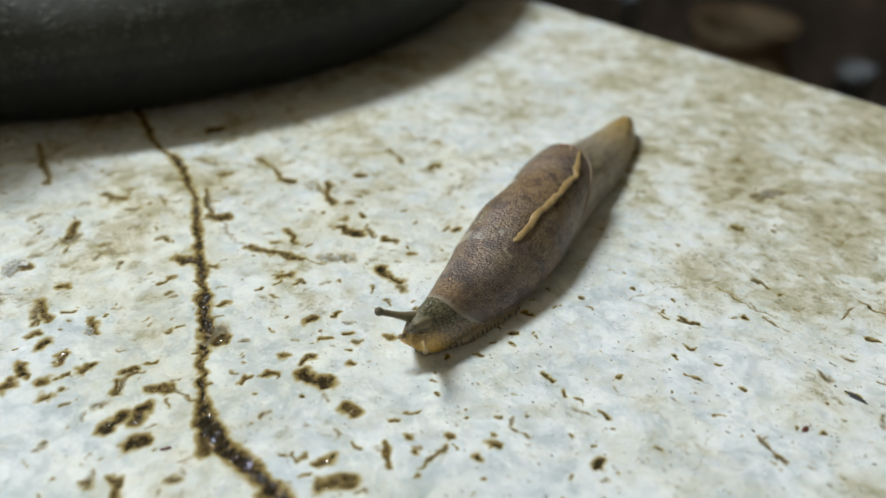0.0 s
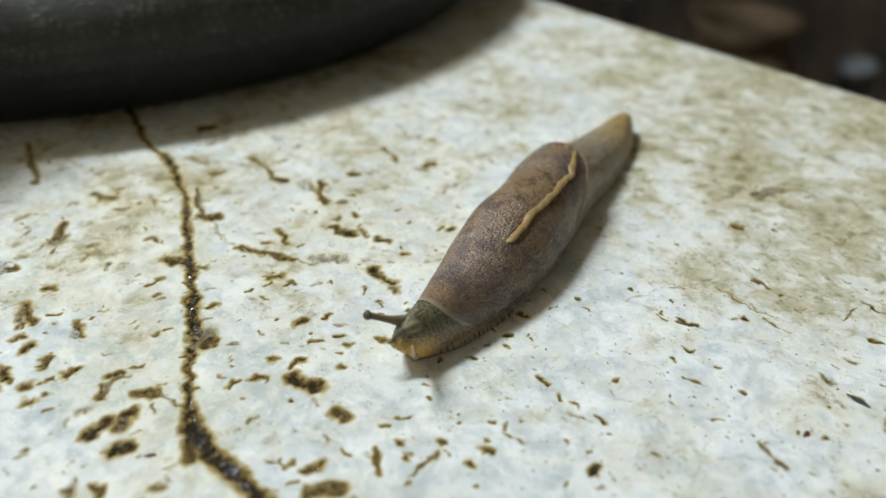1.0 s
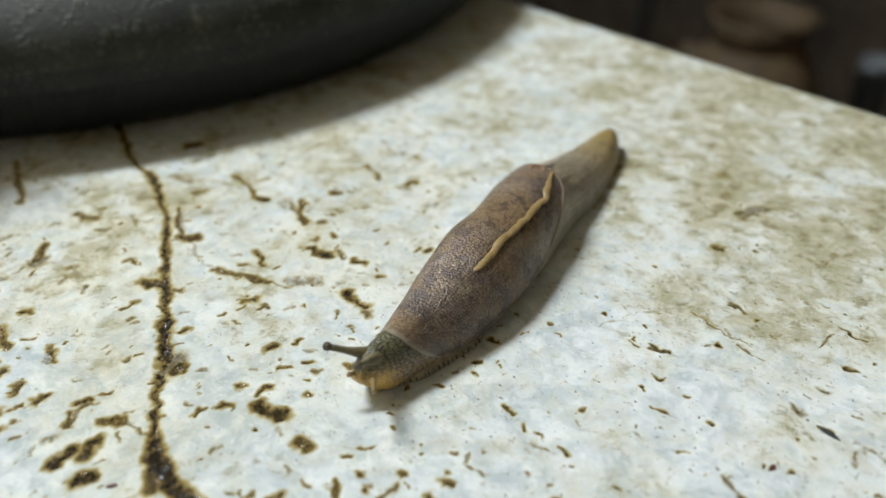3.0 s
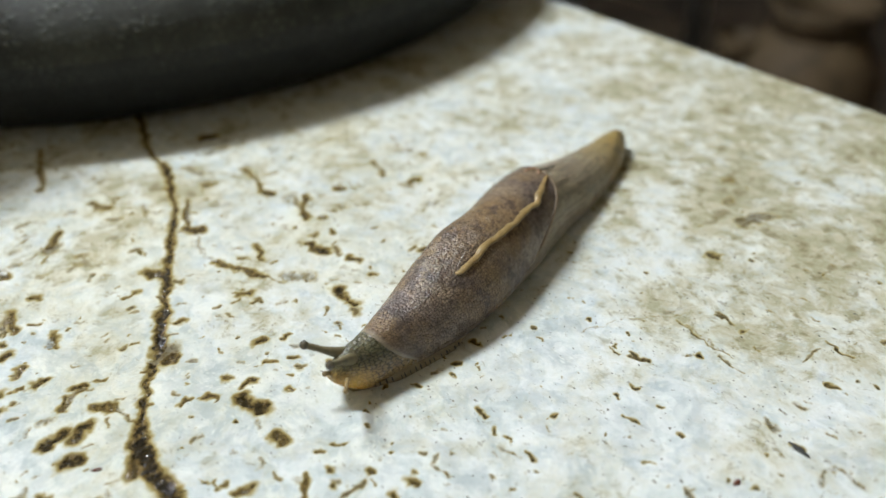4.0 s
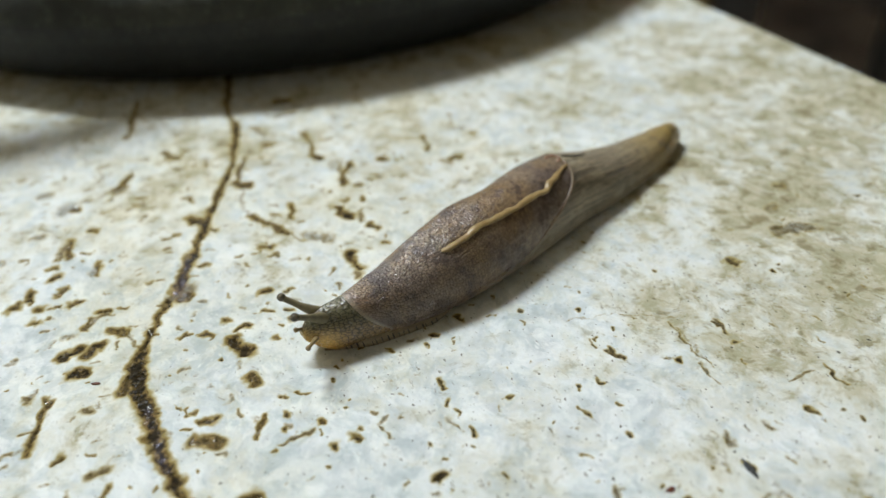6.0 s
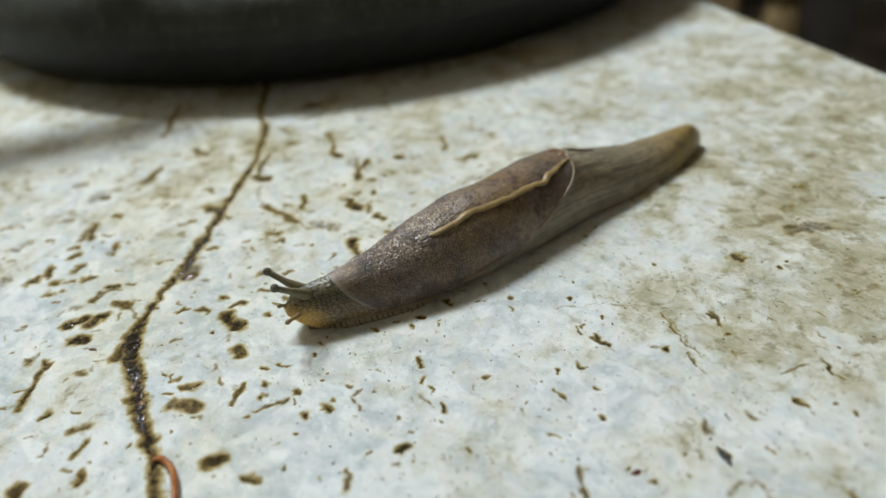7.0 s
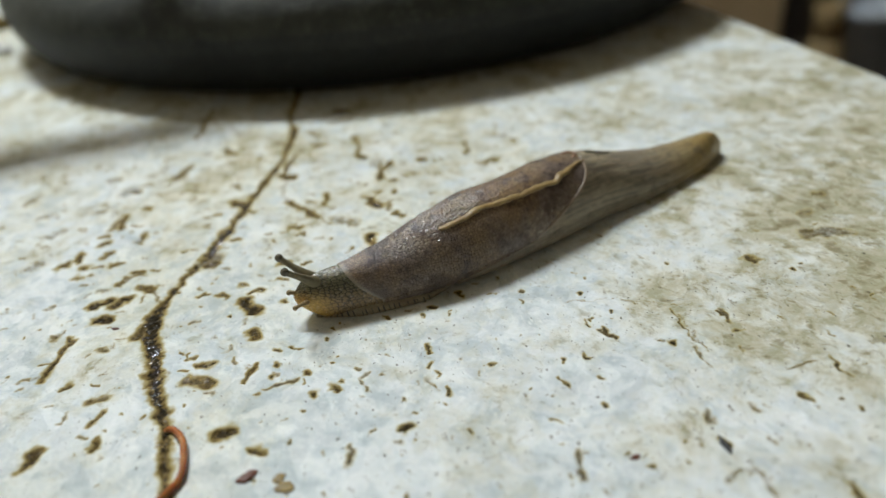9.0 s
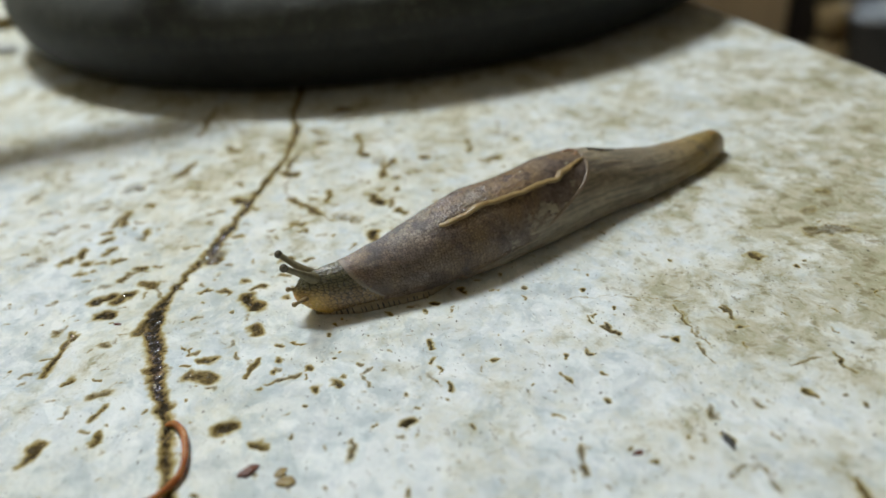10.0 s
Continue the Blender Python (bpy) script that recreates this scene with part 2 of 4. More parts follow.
MARBLE = marble_material()
SKIN = slug_material("mantle_skin", (0.320, 0.240, 0.170), (0.215, 0.165, 0.138), (0.050, 0.037, 0.030), 0.60, 0.05, (), 0.1, (0.31, 0.205, 0.105))
TAIL_SKIN = slug_material("tail_skin", (0.43, 0.36, 0.245), (0.31, 0.26, 0.185), (0.10, 0.084, 0.066), 0.20, 0.30, (((0.42, 0.29, 0.075), 0.020, 0.001, 0.02, 0.03, 1.0),), 0.25, None, 0.55, 0.55)
HEAD_SKIN = slug_material("head_skin", (0.235, 0.21, 0.115), (0.16, 0.15, 0.085), (0.034, 0.030, 0.017), 0.90, 0.14, (((0.30, 0.185, 0.075), 0.058, 0.066, 0.0028, 0.0054, 0.9), ((0.85, 0.53, 0.12), 0.0752, 0.0797, 0.0030, 0.0056, 0.2)), 0.22, None, 0.0, 0.3)
FOLD_SKIN = plain_material("fold_skin", (0.30, 0.17, 0.11), (0.42, 0.27, 0.19), 900, (0.1, 0.22), 0.0, 0.00006)
TENTACLE_SKIN = plain_material("tentacle_skin", (0.14, 0.115, 0.06), (0.22, 0.185, 0.10), 900, (0.40, 0.55), 0.0, 0.00003)
PALE_TENTACLE = plain_material("pale_tentacle", (0.26, 0.18, 0.085), (0.38, 0.29, 0.15), 900, (0.2, 0.3), 0.0, 0.00003)
EYE_SKIN = plain_material("eye_skin", (0.07, 0.06, 0.042), (0.16, 0.135, 0.09), 1500, (0.15, 0.25))
KEEL_SKIN = plain_material("keel_skin", (0.27, 0.175, 0.068), (0.40, 0.285, 0.125), 700, (0.25, 0.4), 0.0, 0.00006)
HEM_SKIN = plain_material("hem_skin", (0.23, 0.165, 0.11), (0.33, 0.25, 0.175), 700, (0.25, 0.4), 0.0, 0.00004)
FOOT_SKIN = plain_material("foot_skin", (0.22, 0.175, 0.105), (0.35, 0.29, 0.18), 800, (0.25, 0.4), 0.0, 0.00004)
DARK_SKIN = plain_material("dark_skin", (0.012, 0.010, 0.008), (0.03, 0.025, 0.02), 2000, (0.3, 0.45))
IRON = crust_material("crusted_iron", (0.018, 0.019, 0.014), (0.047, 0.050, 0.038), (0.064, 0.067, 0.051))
# two darker tones for the pot's underside: its shade put into the colour
POT_HALF_SHADE = crust_material("pot_half_shade", (0.007, 0.0075, 0.006), (0.019, 0.020, 0.016), (0.030, 0.031, 0.025))
POT_SHADE = plain_material("pot_shade", (0.002, 0.0022, 0.0018), (0.008, 0.0085, 0.007), 230, (0.55, 0.75), 0.0, 0.0004, 1400)
STEEL = plain_material("brushed_steel", (0.45, 0.45, 0.44), (0.6, 0.6, 0.59), 40, (0.25, 0.4), 1.0)
WORM_SKIN = plain_material("worm_skin", (0.24, 0.055, 0.012), (0.50, 0.21, 0.05), 420, (0.06, 0.16), 0.0, 0.00012, 2600)
WORM_SKIN.node_tree.nodes["Principled BSDF"].inputs["Subsurface Weight"].default_value = 0.4
WORM_SKIN.node_tree.nodes["Principled BSDF"].inputs["Subsurface Scale"].default_value = 0.0005
RED_BIT = plain_material("red_husk", (0.10, 0.030, 0.016), (0.21, 0.068, 0.034), 1200, (0.3, 0.5), 0.0, 0.0001)
DARK_BIT = plain_material("dark_splinter", (0.016, 0.017, 0.017), (0.05, 0.05, 0.047), 1200, (0.5, 0.7), 0.0, 0.0001)
PALE_BLOB = plain_material("pale_blob", (0.36, 0.37, 0.36), (0.52, 0.53, 0.51), 500, (0.3, 0.5), 0.0, 0.0001)
OCHRE_BIT = plain_material("ochre_crumb", (0.16, 0.10, 0.02), (0.34, 0.24, 0.06), 1200, (0.3, 0.5), 0.0, 0.0001)
PLASTER = plain_material("warm_plaster", (0.53, 0.45, 0.34), (0.67, 0.58, 0.45), 4, (0.7, 0.9), 0.0, 0.002)
# far walls and floor near black: the shadow beyond the worktop, put into colour
SHADED_PLASTER = plain_material("shaded_plaster", (0.020, 0.014, 0.010), (0.075, 0.054, 0.036), 4, (0.7, 0.9), 0.0, 0.002)
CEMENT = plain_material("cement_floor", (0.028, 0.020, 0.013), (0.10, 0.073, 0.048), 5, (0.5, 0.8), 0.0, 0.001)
CARDBOARD = plain_material("cardboard", (0.22, 0.155, 0.08), (0.32, 0.235, 0.13), 12, (0.7, 0.9), 0.0, 0.0006)
CLAY = plain_material("fired_clay", (0.06, 0.040, 0.020), (0.13, 0.088, 0.045), 18, (0.6, 0.85), 0.0, 0.001)
OCHRE_CLAY = plain_material("ochre_clay", (0.13, 0.085, 0.03), (0.24, 0.17, 0.07), 18, (0.6, 0.85), 0.0, 0.001)
WHITE_PLASTIC = plain_material("white_plastic", (0.26, 0.29, 0.33), (0.36, 0.40, 0.45), 8, (0.3, 0.45))
BLUE_PLASTIC = plain_material("pale_plastic", (0.10, 0.115, 0.13), (0.16, 0.18, 0.20), 8, (0.3, 0.45))


# ---- mesh helpers ----
def mesh_of(name, verts, faces, material, smooth=True):
    me = bpy.data.meshes.new(name)
    me.from_pydata([tuple(v) for v in verts], [], faces)
    me.update()
    me.polygons.foreach_set("use_smooth", [smooth] * len(me.polygons))
    me.materials.append(material)
    return me


def grid_faces(rows, cols, closed):
    span = cols if closed else cols - 1
    return [(r * cols + c, r * cols + (c + 1) % cols, (r + 1) * cols + (c + 1) % cols, (r + 1) * cols + c) for r in range(rows - 1) for c in range(span)]


def part(name, me, parent, label=""):
    ob = new(name, me)
    ob.parent = parent
    return tagged(ob, label=label)


def bm_mesh(name, bm, material, smooth=False):
    me = bpy.data.meshes.new(name)
    bmesh.ops.recalc_face_normals(bm, faces=bm.faces)
    bm.to_mesh(me)
    bm.free()
    me.polygons.foreach_set("use_smooth", [smooth] * len(me.polygons))
    me.materials.append(material)
    return me


def box_mesh(name, size, material, bevel=0.0, m=Matrix()):
    bm = bmesh.new()
    bmesh.ops.create_cube(bm, size=1.0, matrix=m @ Matrix.Diagonal((*size, 1)))
    if bevel:
        bmesh.ops.bevel(bm, geom=bm.edges[:], offset=bevel, segments=3, profile=0.5, affect="EDGES")
    return bm_mesh(name, bm, material, False)


def lathe(name, profile, material, steps=128, wobble=0.0):
    """A body of revolution from (radius, height) pairs."""
    verts = []
    for r, z in profile:
        for k in range(steps):
            a = 2 * math.pi * k / steps
            f = 1 + wobble * noise.noise((3 * math.cos(a), 3 * math.sin(a), 40 * z))
            verts.append((r * f * math.cos(a), r * f * math.sin(a), z))
    return mesh_of(name, verts, grid_faces(len(profile), steps, True), material)


def sweep(name, points, radii, material, sides=14, flat=1.0):
    """A tube with round ends along a run of points."""
    pts = [Vector(p) for p in points]
    rows = []
    for i, p in enumerate(pts):
        ahead = (pts[min(i + 1, len(pts) - 1)] - pts[max(i - 1, 0)]).normalized()
        side = ahead.cross(Vector((0, 0, 1)))
        side = side.normalized() if side.length > 1e-4 else Vector((1, 0, 0))
        rows.append((p, ahead, side, side.cross(ahead).normalized(), radii[i]))
    first, last = rows[0], rows[-1]
    caps0 = [(first[0] - first[1] * first[4] * math.sin(a), *first[1:4], first[4] * math.cos(a)) for a in (1.45, 1.1, 0.7, 0.35)]
    caps1 = [(last[0] + last[1] * last[4] * math.sin(a), *last[1:4], last[4] * math.cos(a)) for a in (0.35, 0.7, 1.1, 1.45)]
    verts, rows = [], caps0 + rows + caps1
    for p, _, side, up, r in rows:
        for k in range(sides):
            a = 2 * math.pi * k / sides
            verts.append(p + side * (r * math.cos(a)) + up * (r * flat * math.sin(a)))
    faces = grid_faces(len(rows), sides, True)
    faces += [tuple(range(sides))[::-1], tuple((len(rows) - 1) * sides + k for k in range(sides))]
    return mesh_of(name, verts, faces, material)


def curve_through(points, steps):
    """Points on a smooth (Catmull-Rom) run through the given ones."""
    p = [Vector(q) for q in points]
    p = [2 * p[0] - p[1], *p, 2 * p[-1] - p[-2]]
    out = []
    for i in range(1, len(p) - 2):
        for k in range(steps):
            t = k / steps
            a, b, c, d = p[i - 1 : i + 3]
            out.append(0.5 * (2 * b + (c - a) * t + (2 * a - 5 * b + 4 * c - d) * t**2 + (3 * b - a - 3 * c + d) * t**3))
    return out + [p[-2]]


# ---- the room: its axes follow the worktop's free edge ----
EDGE = Vector((0.0260, 0.2358, 0.0))
ALONG, INWARD = Vector((0.688, -0.726, 0)).normalized(), Vector((-0.726, -0.688, 0)).normalized()


def room(u, v, z=0.0):
    """A place from metres along the free edge, inward from it, and up."""
    return EDGE + ALONG * u + INWARD * v + Vector((0, 0, z))


ROOM_TURN = math.degrees(math.atan2(ALONG.y, ALONG.x))
FLOOR_Z, CEILING_Z = -0.85, 1.85


def room_box(name, u0, u1, v0, v1, z0, z1, material, bevel=0.0):
    ob = new(name, box_mesh(name, (u1 - u0, v1 - v0, z1 - z0), material, bevel))
    c = room((u0 + u1) / 2, (v0 + v1) / 2, (z0 + z1) / 2)
    ob.matrix_world = pose(*c, 0, 0, ROOM_TURN)
    return tagged(ob, kind="structure")


# ceiling, south and west walls are unseen, added to bounce warm fill
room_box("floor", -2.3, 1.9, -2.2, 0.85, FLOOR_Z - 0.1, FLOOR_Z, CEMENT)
room_box("unseen_ceiling", -2.3, 1.9, -2.2, 0.85, CEILING_Z, CEILING_Z + 0.1, PLASTER)
room_box("wall_north", -2.3, -2.1, -2.2, 0.85, FLOOR_Z, CEILING_Z, SHADED_PLASTER)
room_box("unseen_wall_south", 1.7, 1.9, -2.2, 0.85, FLOOR_Z, CEILING_Z, PLASTER)
room_box("wall_east", -2.1, 1.7, -2.2, -2.0, FLOOR_Z, CEILING_Z, SHADED_PLASTER)
room_box("unseen_wall_west", -2.1, 1.7, 0.70, 0.85, FLOOR_Z, CEILING_Z, PLASTER)
room_box("counter_base", -1.0, 1.0, 0.06, 0.697, FLOOR_Z, -0.0205, PLASTER)


# ---- the marble worktop, with real pits and a crack ----
X0, X1, Y0, Y1, STEP = -0.094, 0.078, 0.026, 0.152, 0.00020
NX, NY = round((X1 - X0) / STEP) + 1, round((Y1 - Y0) / STEP) + 1
GX, GY = np.meshgrid(np.linspace(X0, X1, NX) * 1000, np.linspace(Y0, Y1, NY) * 1000)


def value_noise(x, y, size, seed):
    """Smooth noise from -1 to 1 on arrays of millimetres."""
    table = np.random.RandomState(seed).uniform(-1, 1, (257, 257))
    x, y = x / size + 400, y / size + 400
    i, j = np.floor(x).astype(int), np.floor(y).astype(int)
    f, g = x - i, y - j
    f, g = f * f * (3 - 2 * f), g * g * (3 - 2 * g)
    i, j = i % 256, j % 256
    return (table[i, j] * (1 - f) + table[i + 1, j] * f) * (1 - g) + (table[i, j + 1] * (1 - f) + table[i + 1, j + 1] * f) * g


WX = GX + 0.40 * value_noise(GX, GY, 1.6, 1) + 0.26 * value_noise(GX, GY, 0.7, 2) + 0.09 * value_noise(GX, GY, 0.38, 12)
WY = GY + 0.40 * value_noise(GX, GY, 1.6, 3) + 0.26 * value_noise(GX, GY, 0.7, 4) + 0.09 * value_noise(GX, GY, 0.38, 14)
PIT, TONE = np.full_like(GX, -1.0), np.zeros_like(GX)


def groove(ax, ay, bx, by, ra, rb, tone):
    """Marks a hollow from a to b, in millimetres; ra and rb are the half widths at its ends."""
    reach = 2.5 * max(ra, rb) + 1.0
    i0, i1 = (int(np.clip((v / 1000 - X0) / STEP, 0, NX)) for v in (min(ax, bx) - reach, max(ax, bx) + reach))
    j0, j1 = (int(np.clip((v / 1000 - Y0) / STEP, 0, NY)) for v in (min(ay, by) - reach, max(ay, by) + reach))
    if i1 <= i0 or j1 <= j0:
        return
    box = (slice(j0, j1), slice(i0, i1))
    x, y = WX[box] - ax, WY[box] - ay
    dx, dy = bx - ax, by - ay
    t = np.clip((x * dx + y * dy) / (dx * dx + dy * dy + 1e-9), 0, 1)
    r = ra + (rb - ra) * t
    field = np.minimum(1.0, 0.45 + (1.32 * r - np.hypot(x - t * dx, y - t * dy)) / np.minimum(1.15, 2.8 * r))
    more = field > PIT[box]
    PIT[box] = np.where(more, field, PIT[box])
    TONE[box] = np.where(more, tone, TONE[box])


def pit(x, y, half_length, half_width, angle, tone):
    """A pit or stain at a place in millimetres; tone 1 is deep and dark, 0.3 a faint stain. It is made of a few lobes."""
    c, s = math.cos(radians(angle)), math.sin(radians(angle))
    r = half_width * (0.74 if x < 0 else 0.54)
    half_length *= 1.0 if x < 0 else 0.78
    tone *= 0.93
    lobes = 1 + min(3, int(half_length / (0.55 * r + 0.12)))
    spots = []
    for k in range(lobes + 1):
        along = half_length * (2 * k / lobes - 1) + random.uniform(-0.25, 0.25) * half_length / lobes
        aside = random.uniform(-0.38, 0.38) * r
        spots.append((x + c * along - s * aside, y + s * along + c * aside, r * random.uniform(0.55, 1.12)))
    for p, q in zip(spots, spots[1:]):
        groove(p[0], p[1], q[0], q[1], p[2], q[2], tone)


pit(-74.3, 125.7, 6.71, 0.47, -60, 0.7)
pit(-57.8, 115.5, 1.81, 0.78, -20, 0.7)
pit(-61.7, 113.1, 0.45, 0.80, 25, 0.5)
pit(-53.1, 111.7, 0.45, 0.85, 12, 0.6)
pit(-68.4, 108.8, 1.03, 0.61, 58, 0.6)
pit(-65.9, 110.1, 1.21, 0.43, -3, 0.4)
pit(-60.6, 104.7, 2.52, 0.65, -77, 0.8)
pit(-66.2, 105.6, 1.46, 0.46, 28, 0.4)
pit(-45.1, 103.0, 0.63, 0.63, 64, 0.7)
pit(-48.4, 114.5, 2.02, 0.37, -66, 0.6)
pit(-44.8, 128.9, 2.32, 0.89, -34, 0.6)
pit(-40.2, 124.0, 0.77, 0.73, 1, 0.7)
pit(-40.7, 114.6, 2.94, 0.65, -70, 0.6)
pit(-37.6, 109.6, 1.59, 1.18, -5, 0.9)
pit(-35.7, 105.1, 1.85, 0.36, -62, 0.4)
pit(-65.8, 100.8, 0.25, 0.70, 39, 0.6)
pit(-53.5, 100.9, 0.40, 0.62, 1, 0.6)
pit(-47.0, 142.3, 0.94, 1.45, 44, 0.8)
pit(-42.9, 137.3, 1.38, 1.23, 27, 0.5)
pit(-63.8, 95.0, 0.69, 0.99, -31, 0.8)
pit(-63.3, 97.8, 0.39, 0.66, 23, 0.6)
pit(-58.0, 95.1, 0.54, 0.47, -7, 0.6)
pit(-53.3, 97.6, 0.63, 0.52, 71, 0.6)
pit(-56.2, 89.8, 0.57, 0.65, 14, 0.9)
pit(-56.0, 83.9, 2.61, 0.62, -54, 0.8)
pit(-56.5, 81.7, 0.71, 0.35, 85, 0.7)
pit(-55.2, 79.1, 0.70, 0.58, 35, 0.8)
pit(-53.2, 77.3, 0.40, 0.83, 56, 1)
pit(-49.8, 74.6, 0.94, 0.58, 93, 1)
pit(-45.7, 72.8, 0.92, 0.67, 47, 0.9)
pit(-39.9, 72.4, 0.68, 0.54, 14, 0.9)
pit(-48.0, 81.0, 1.73, 0.55, -56, 0.8)
pit(-41.5, 91.3, 1.17, 0.47, 50, 0.8)
pit(-40.1, 88.4, 0.33, 0.34, 37, 0.7)
pit(-40.0, 97.2, 0.65, 1.03, 1, 0.9)
pit(-35.2, 95.4, 0.64, 0.50, 1, 0.7)
pit(-31.7, 86.3, 0.39, 0.53, 20, 0.8)
pit(-37.5, 80.2, 0.26, 0.37, 27, 0.7)
pit(-44.3, 92.3, 0.51, 0.37, 16, 0.5)
pit(-46.6, 95.8, 0.82, 0.38, 11, 0.4)
pit(-31.0, 79.0, 1.60, 1.23, 62, 0.65)
pit(-45.9, 85.1, 0.57, 0.26, 7, 0.4)
pit(-39.9, 81.4, 0.26, 0.22, 64, 0.6)
pit(-50.1, 85.1, 0.37, 0.27, 20, 0.5)
pit(-53.5, 71.8, 1.50, 0.67, -56, 1)
pit(-50.2, 70.3, 0.22, 0.66, 26, 0.8)
pit(-48.8, 67.6, 0.41, 0.56, 14, 0.9)
pit(-47.6, 68.9, 0.16, 0.37, 18, 0.7)
pit(-40.6, 69.0, 1.24, 0.40, 107, 0.8)
pit(-38.9, 63.9, 1.50, 1.12, 55, 1)
pit(-36.3, 64.9, 1.26, 0.93, 72, 1)
pit(-35.2, 60.5, 1.23, 1.08, 30, 1)
pit(-34.6, 69.7, 0.50, 0.62, 18, 0.8)
pit(-32.5, 68.8, 1.69, 0.29, -37, 0.6)
pit(-41.4, 66.4, 0.79, 0.40, 28, 0.6)
pit(-43.5, 62.9, 0.34, 0.29, 50, 0.4)
pit(-46.0, 59.8, 0.59, 0.37, 34, 0.6)
pit(-38.2, 58.3, 0.21, 0.29, 11, 0.5)
pit(-35.6, 54.7, 1.02, 0.48, -45, 0.9)
pit(-38.8, 54.5, 0.36, 0.49, 24, 0.7)
pit(-29.3, 55.2, 0.35, 0.46, -18, 0.7)
pit(-24.8, 71.0, 0.75, 0.32, 59, 0.8)
pit(-33.3, 128.1, 3.41, 0.42, -47, 0.6)
pit(-28.5, 122.0, 0.98, 1.16, -30, 0.9)
pit(-23.5, 120.8, 1.25, 0.63, 75, 0.5)
pit(-20.5, 118.7, 1.96, 0.54, 85, 0.8)
pit(-19.5, 114.9, 0.97, 0.68, -34, 0.9)
pit(-15.9, 114.2, 0.40, 0.57, -27, 0.7)
pit(-13.7, 110.6, 0.76, 0.41, -66, 0.8)
pit(-16.6, 109.5, 0.28, 0.61, 19, 0.7)
pit(-16.5, 106.5, 0.80, 0.60, -24, 0.9)
pit(-14.5, 105.2, 0.72, 1.02, -12, 1)
pit(-11.8, 105.1, 1.19, 0.41, -62, 0.7)
pit(-8.2, 102.9, 0.94, 0.92, -14, 0.9)
pit(0.8, 106.4, 0.55, 0.54, 66, 0.8)
pit(2.4, 106.1, 0.36, 0.61, 28, 0.8)
pit(-24.5, 103.8, 2.14, 0.51, -55, 0.9)
pit(-26.8, 102.3, 0.31, 0.49, 16, 0.7)
pit(-8.8, 131.5, 2.48, 0.51, -65, 0.6)
pit(-1.6, 127.9, 0.62, 0.87, 33, 0.9)
pit(-2.8, 126.1, 0.89, 0.77, -28, 0.6)
pit(-15.0, 124.2, 0.36, 0.83, 1, 0.8)
pit(-5.2, 139.3, 1.14, 0.97, 14, 0.5)
pit(-13.7, 118.2, 0.49, 0.77, 1, 0.5)
pit(2.6, 120.5, 1.13, 1.28, 27, 0.3)
pit(-21.7, 111.1, 0.62, 0.51, -44, 0.5)
pit(-25.6, 98.7, 3.72, 0.61, -19, 0.8)
pit(-23.6, 93.0, 1.04, 0.64, 20, 0.9)
pit(-16.8, 98.0, 1.90, 1.32, -6, 0.5)
pit(-9.3, 94.7, 0.85, 0.70, -56, 1)
pit(-7.2, 92.5, 1.47, 0.60, -33, 1)
pit(-6.0, 90.2, 0.32, 0.74, -24, 0.7)
pit(-10.3, 90.2, 0.68, 0.20, -78, 0.7)
pit(-8.7, 100.3, 1.19, 0.29, -18, 0.4)
pit(-4.7, 99.1, 0.27, 0.45, 17, 0.8)
pit(-10.8, 97.3, 0.43, 0.29, 1, 0.6)
pit(-6.6, 97.1, 0.37, 0.28, 24, 0.6)
pit(-7.6, 87.2, 0.89, 0.25, -67, 0.7)
pit(-7.3, 84.8, 0.55, 0.25, 1, 0.7)
pit(-18.6, 82.8, 0.48, 0.81, 39, 0.9)
pit(-14.7, 84.4, 0.68, 0.32, 54, 0.9)
pit(-19.5, 78.6, 0.64, 0.20, -20, 0.6)
pit(-15.7, 79.0, 0.66, 0.38, -9, 0.8)
pit(-12.6, 80.0, 0.68, 0.57, 1, 0.8)
pit(-7.0, 79.7, 0.40, 0.49, -16, 0.8)
pit(-12.2, 76.9, 0.18, 0.27, 1, 0.8)
pit(-11.2, 78.2, 0.15, 0.33, 1, 0.7)
pit(-20.7, 75.6, 0.40, 0.55, -15, 0.8)
pit(-17.6, 74.7, 1.03, 0.45, 46, 0.9)
pit(-11.8, 74.0, 0.22, 0.42, -28, 0.9)
pit(-22.9, 80.4, 0.30, 0.23, 1, 0.7)
pit(-17.3, 85.1, 0.32, 0.31, 23, 0.4)
pit(-15.8, 71.4, 1.78, 1.06, -26, 0.95)
pit(-21.7, 72.3, 0.70, 0.52, 13, 0.9)
pit(-17.2, 68.0, 0.10, 0.23, 1, 1)
pit(-11.0, 66.1, 0.54, 0.91, -24, 0.85)
pit(-20.8, 65.0, 0.56, 0.36, 40, 0.6)
pit(-23.0, 68.8, 0.14, 0.25, 21, 0.7)
pit(-12.2, 62.1, 0.59, 0.22, -67, 0.6)
pit(-9.6, 60.5, 0.85, 0.26, -59, 0.7)
pit(-15.4, 58.6, 0.16, 0.40, 29, 0.8)
pit(-13.0, 58.0, 0.83, 0.55, 29, 0.9)
pit(-11.4, 55.3, 1.66, 0.82, 11, 0.75)
pit(-6.0, 58.9, 1.51, 0.44, -82, 0.8)
pit(-3.6, 61.9, 0.20, 0.33, -11, 0.8)
pit(-2.5, 59.6, 0.13, 0.33, -39, 0.9)
pit(-0.7, 58.8, 2.13, 0.25, 44, 0.7)
pit(-3.4, 65.9, 0.96, 0.22, -16, 0.9)
pit(1.5, 61.9, 0.20, 0.58, -11, 1)
pit(-2.5, 55.8, 0.12, 0.30, 1, 0.8)
pit(-0.3, 68.6, 0.29, 0.23, -53, 0.8)
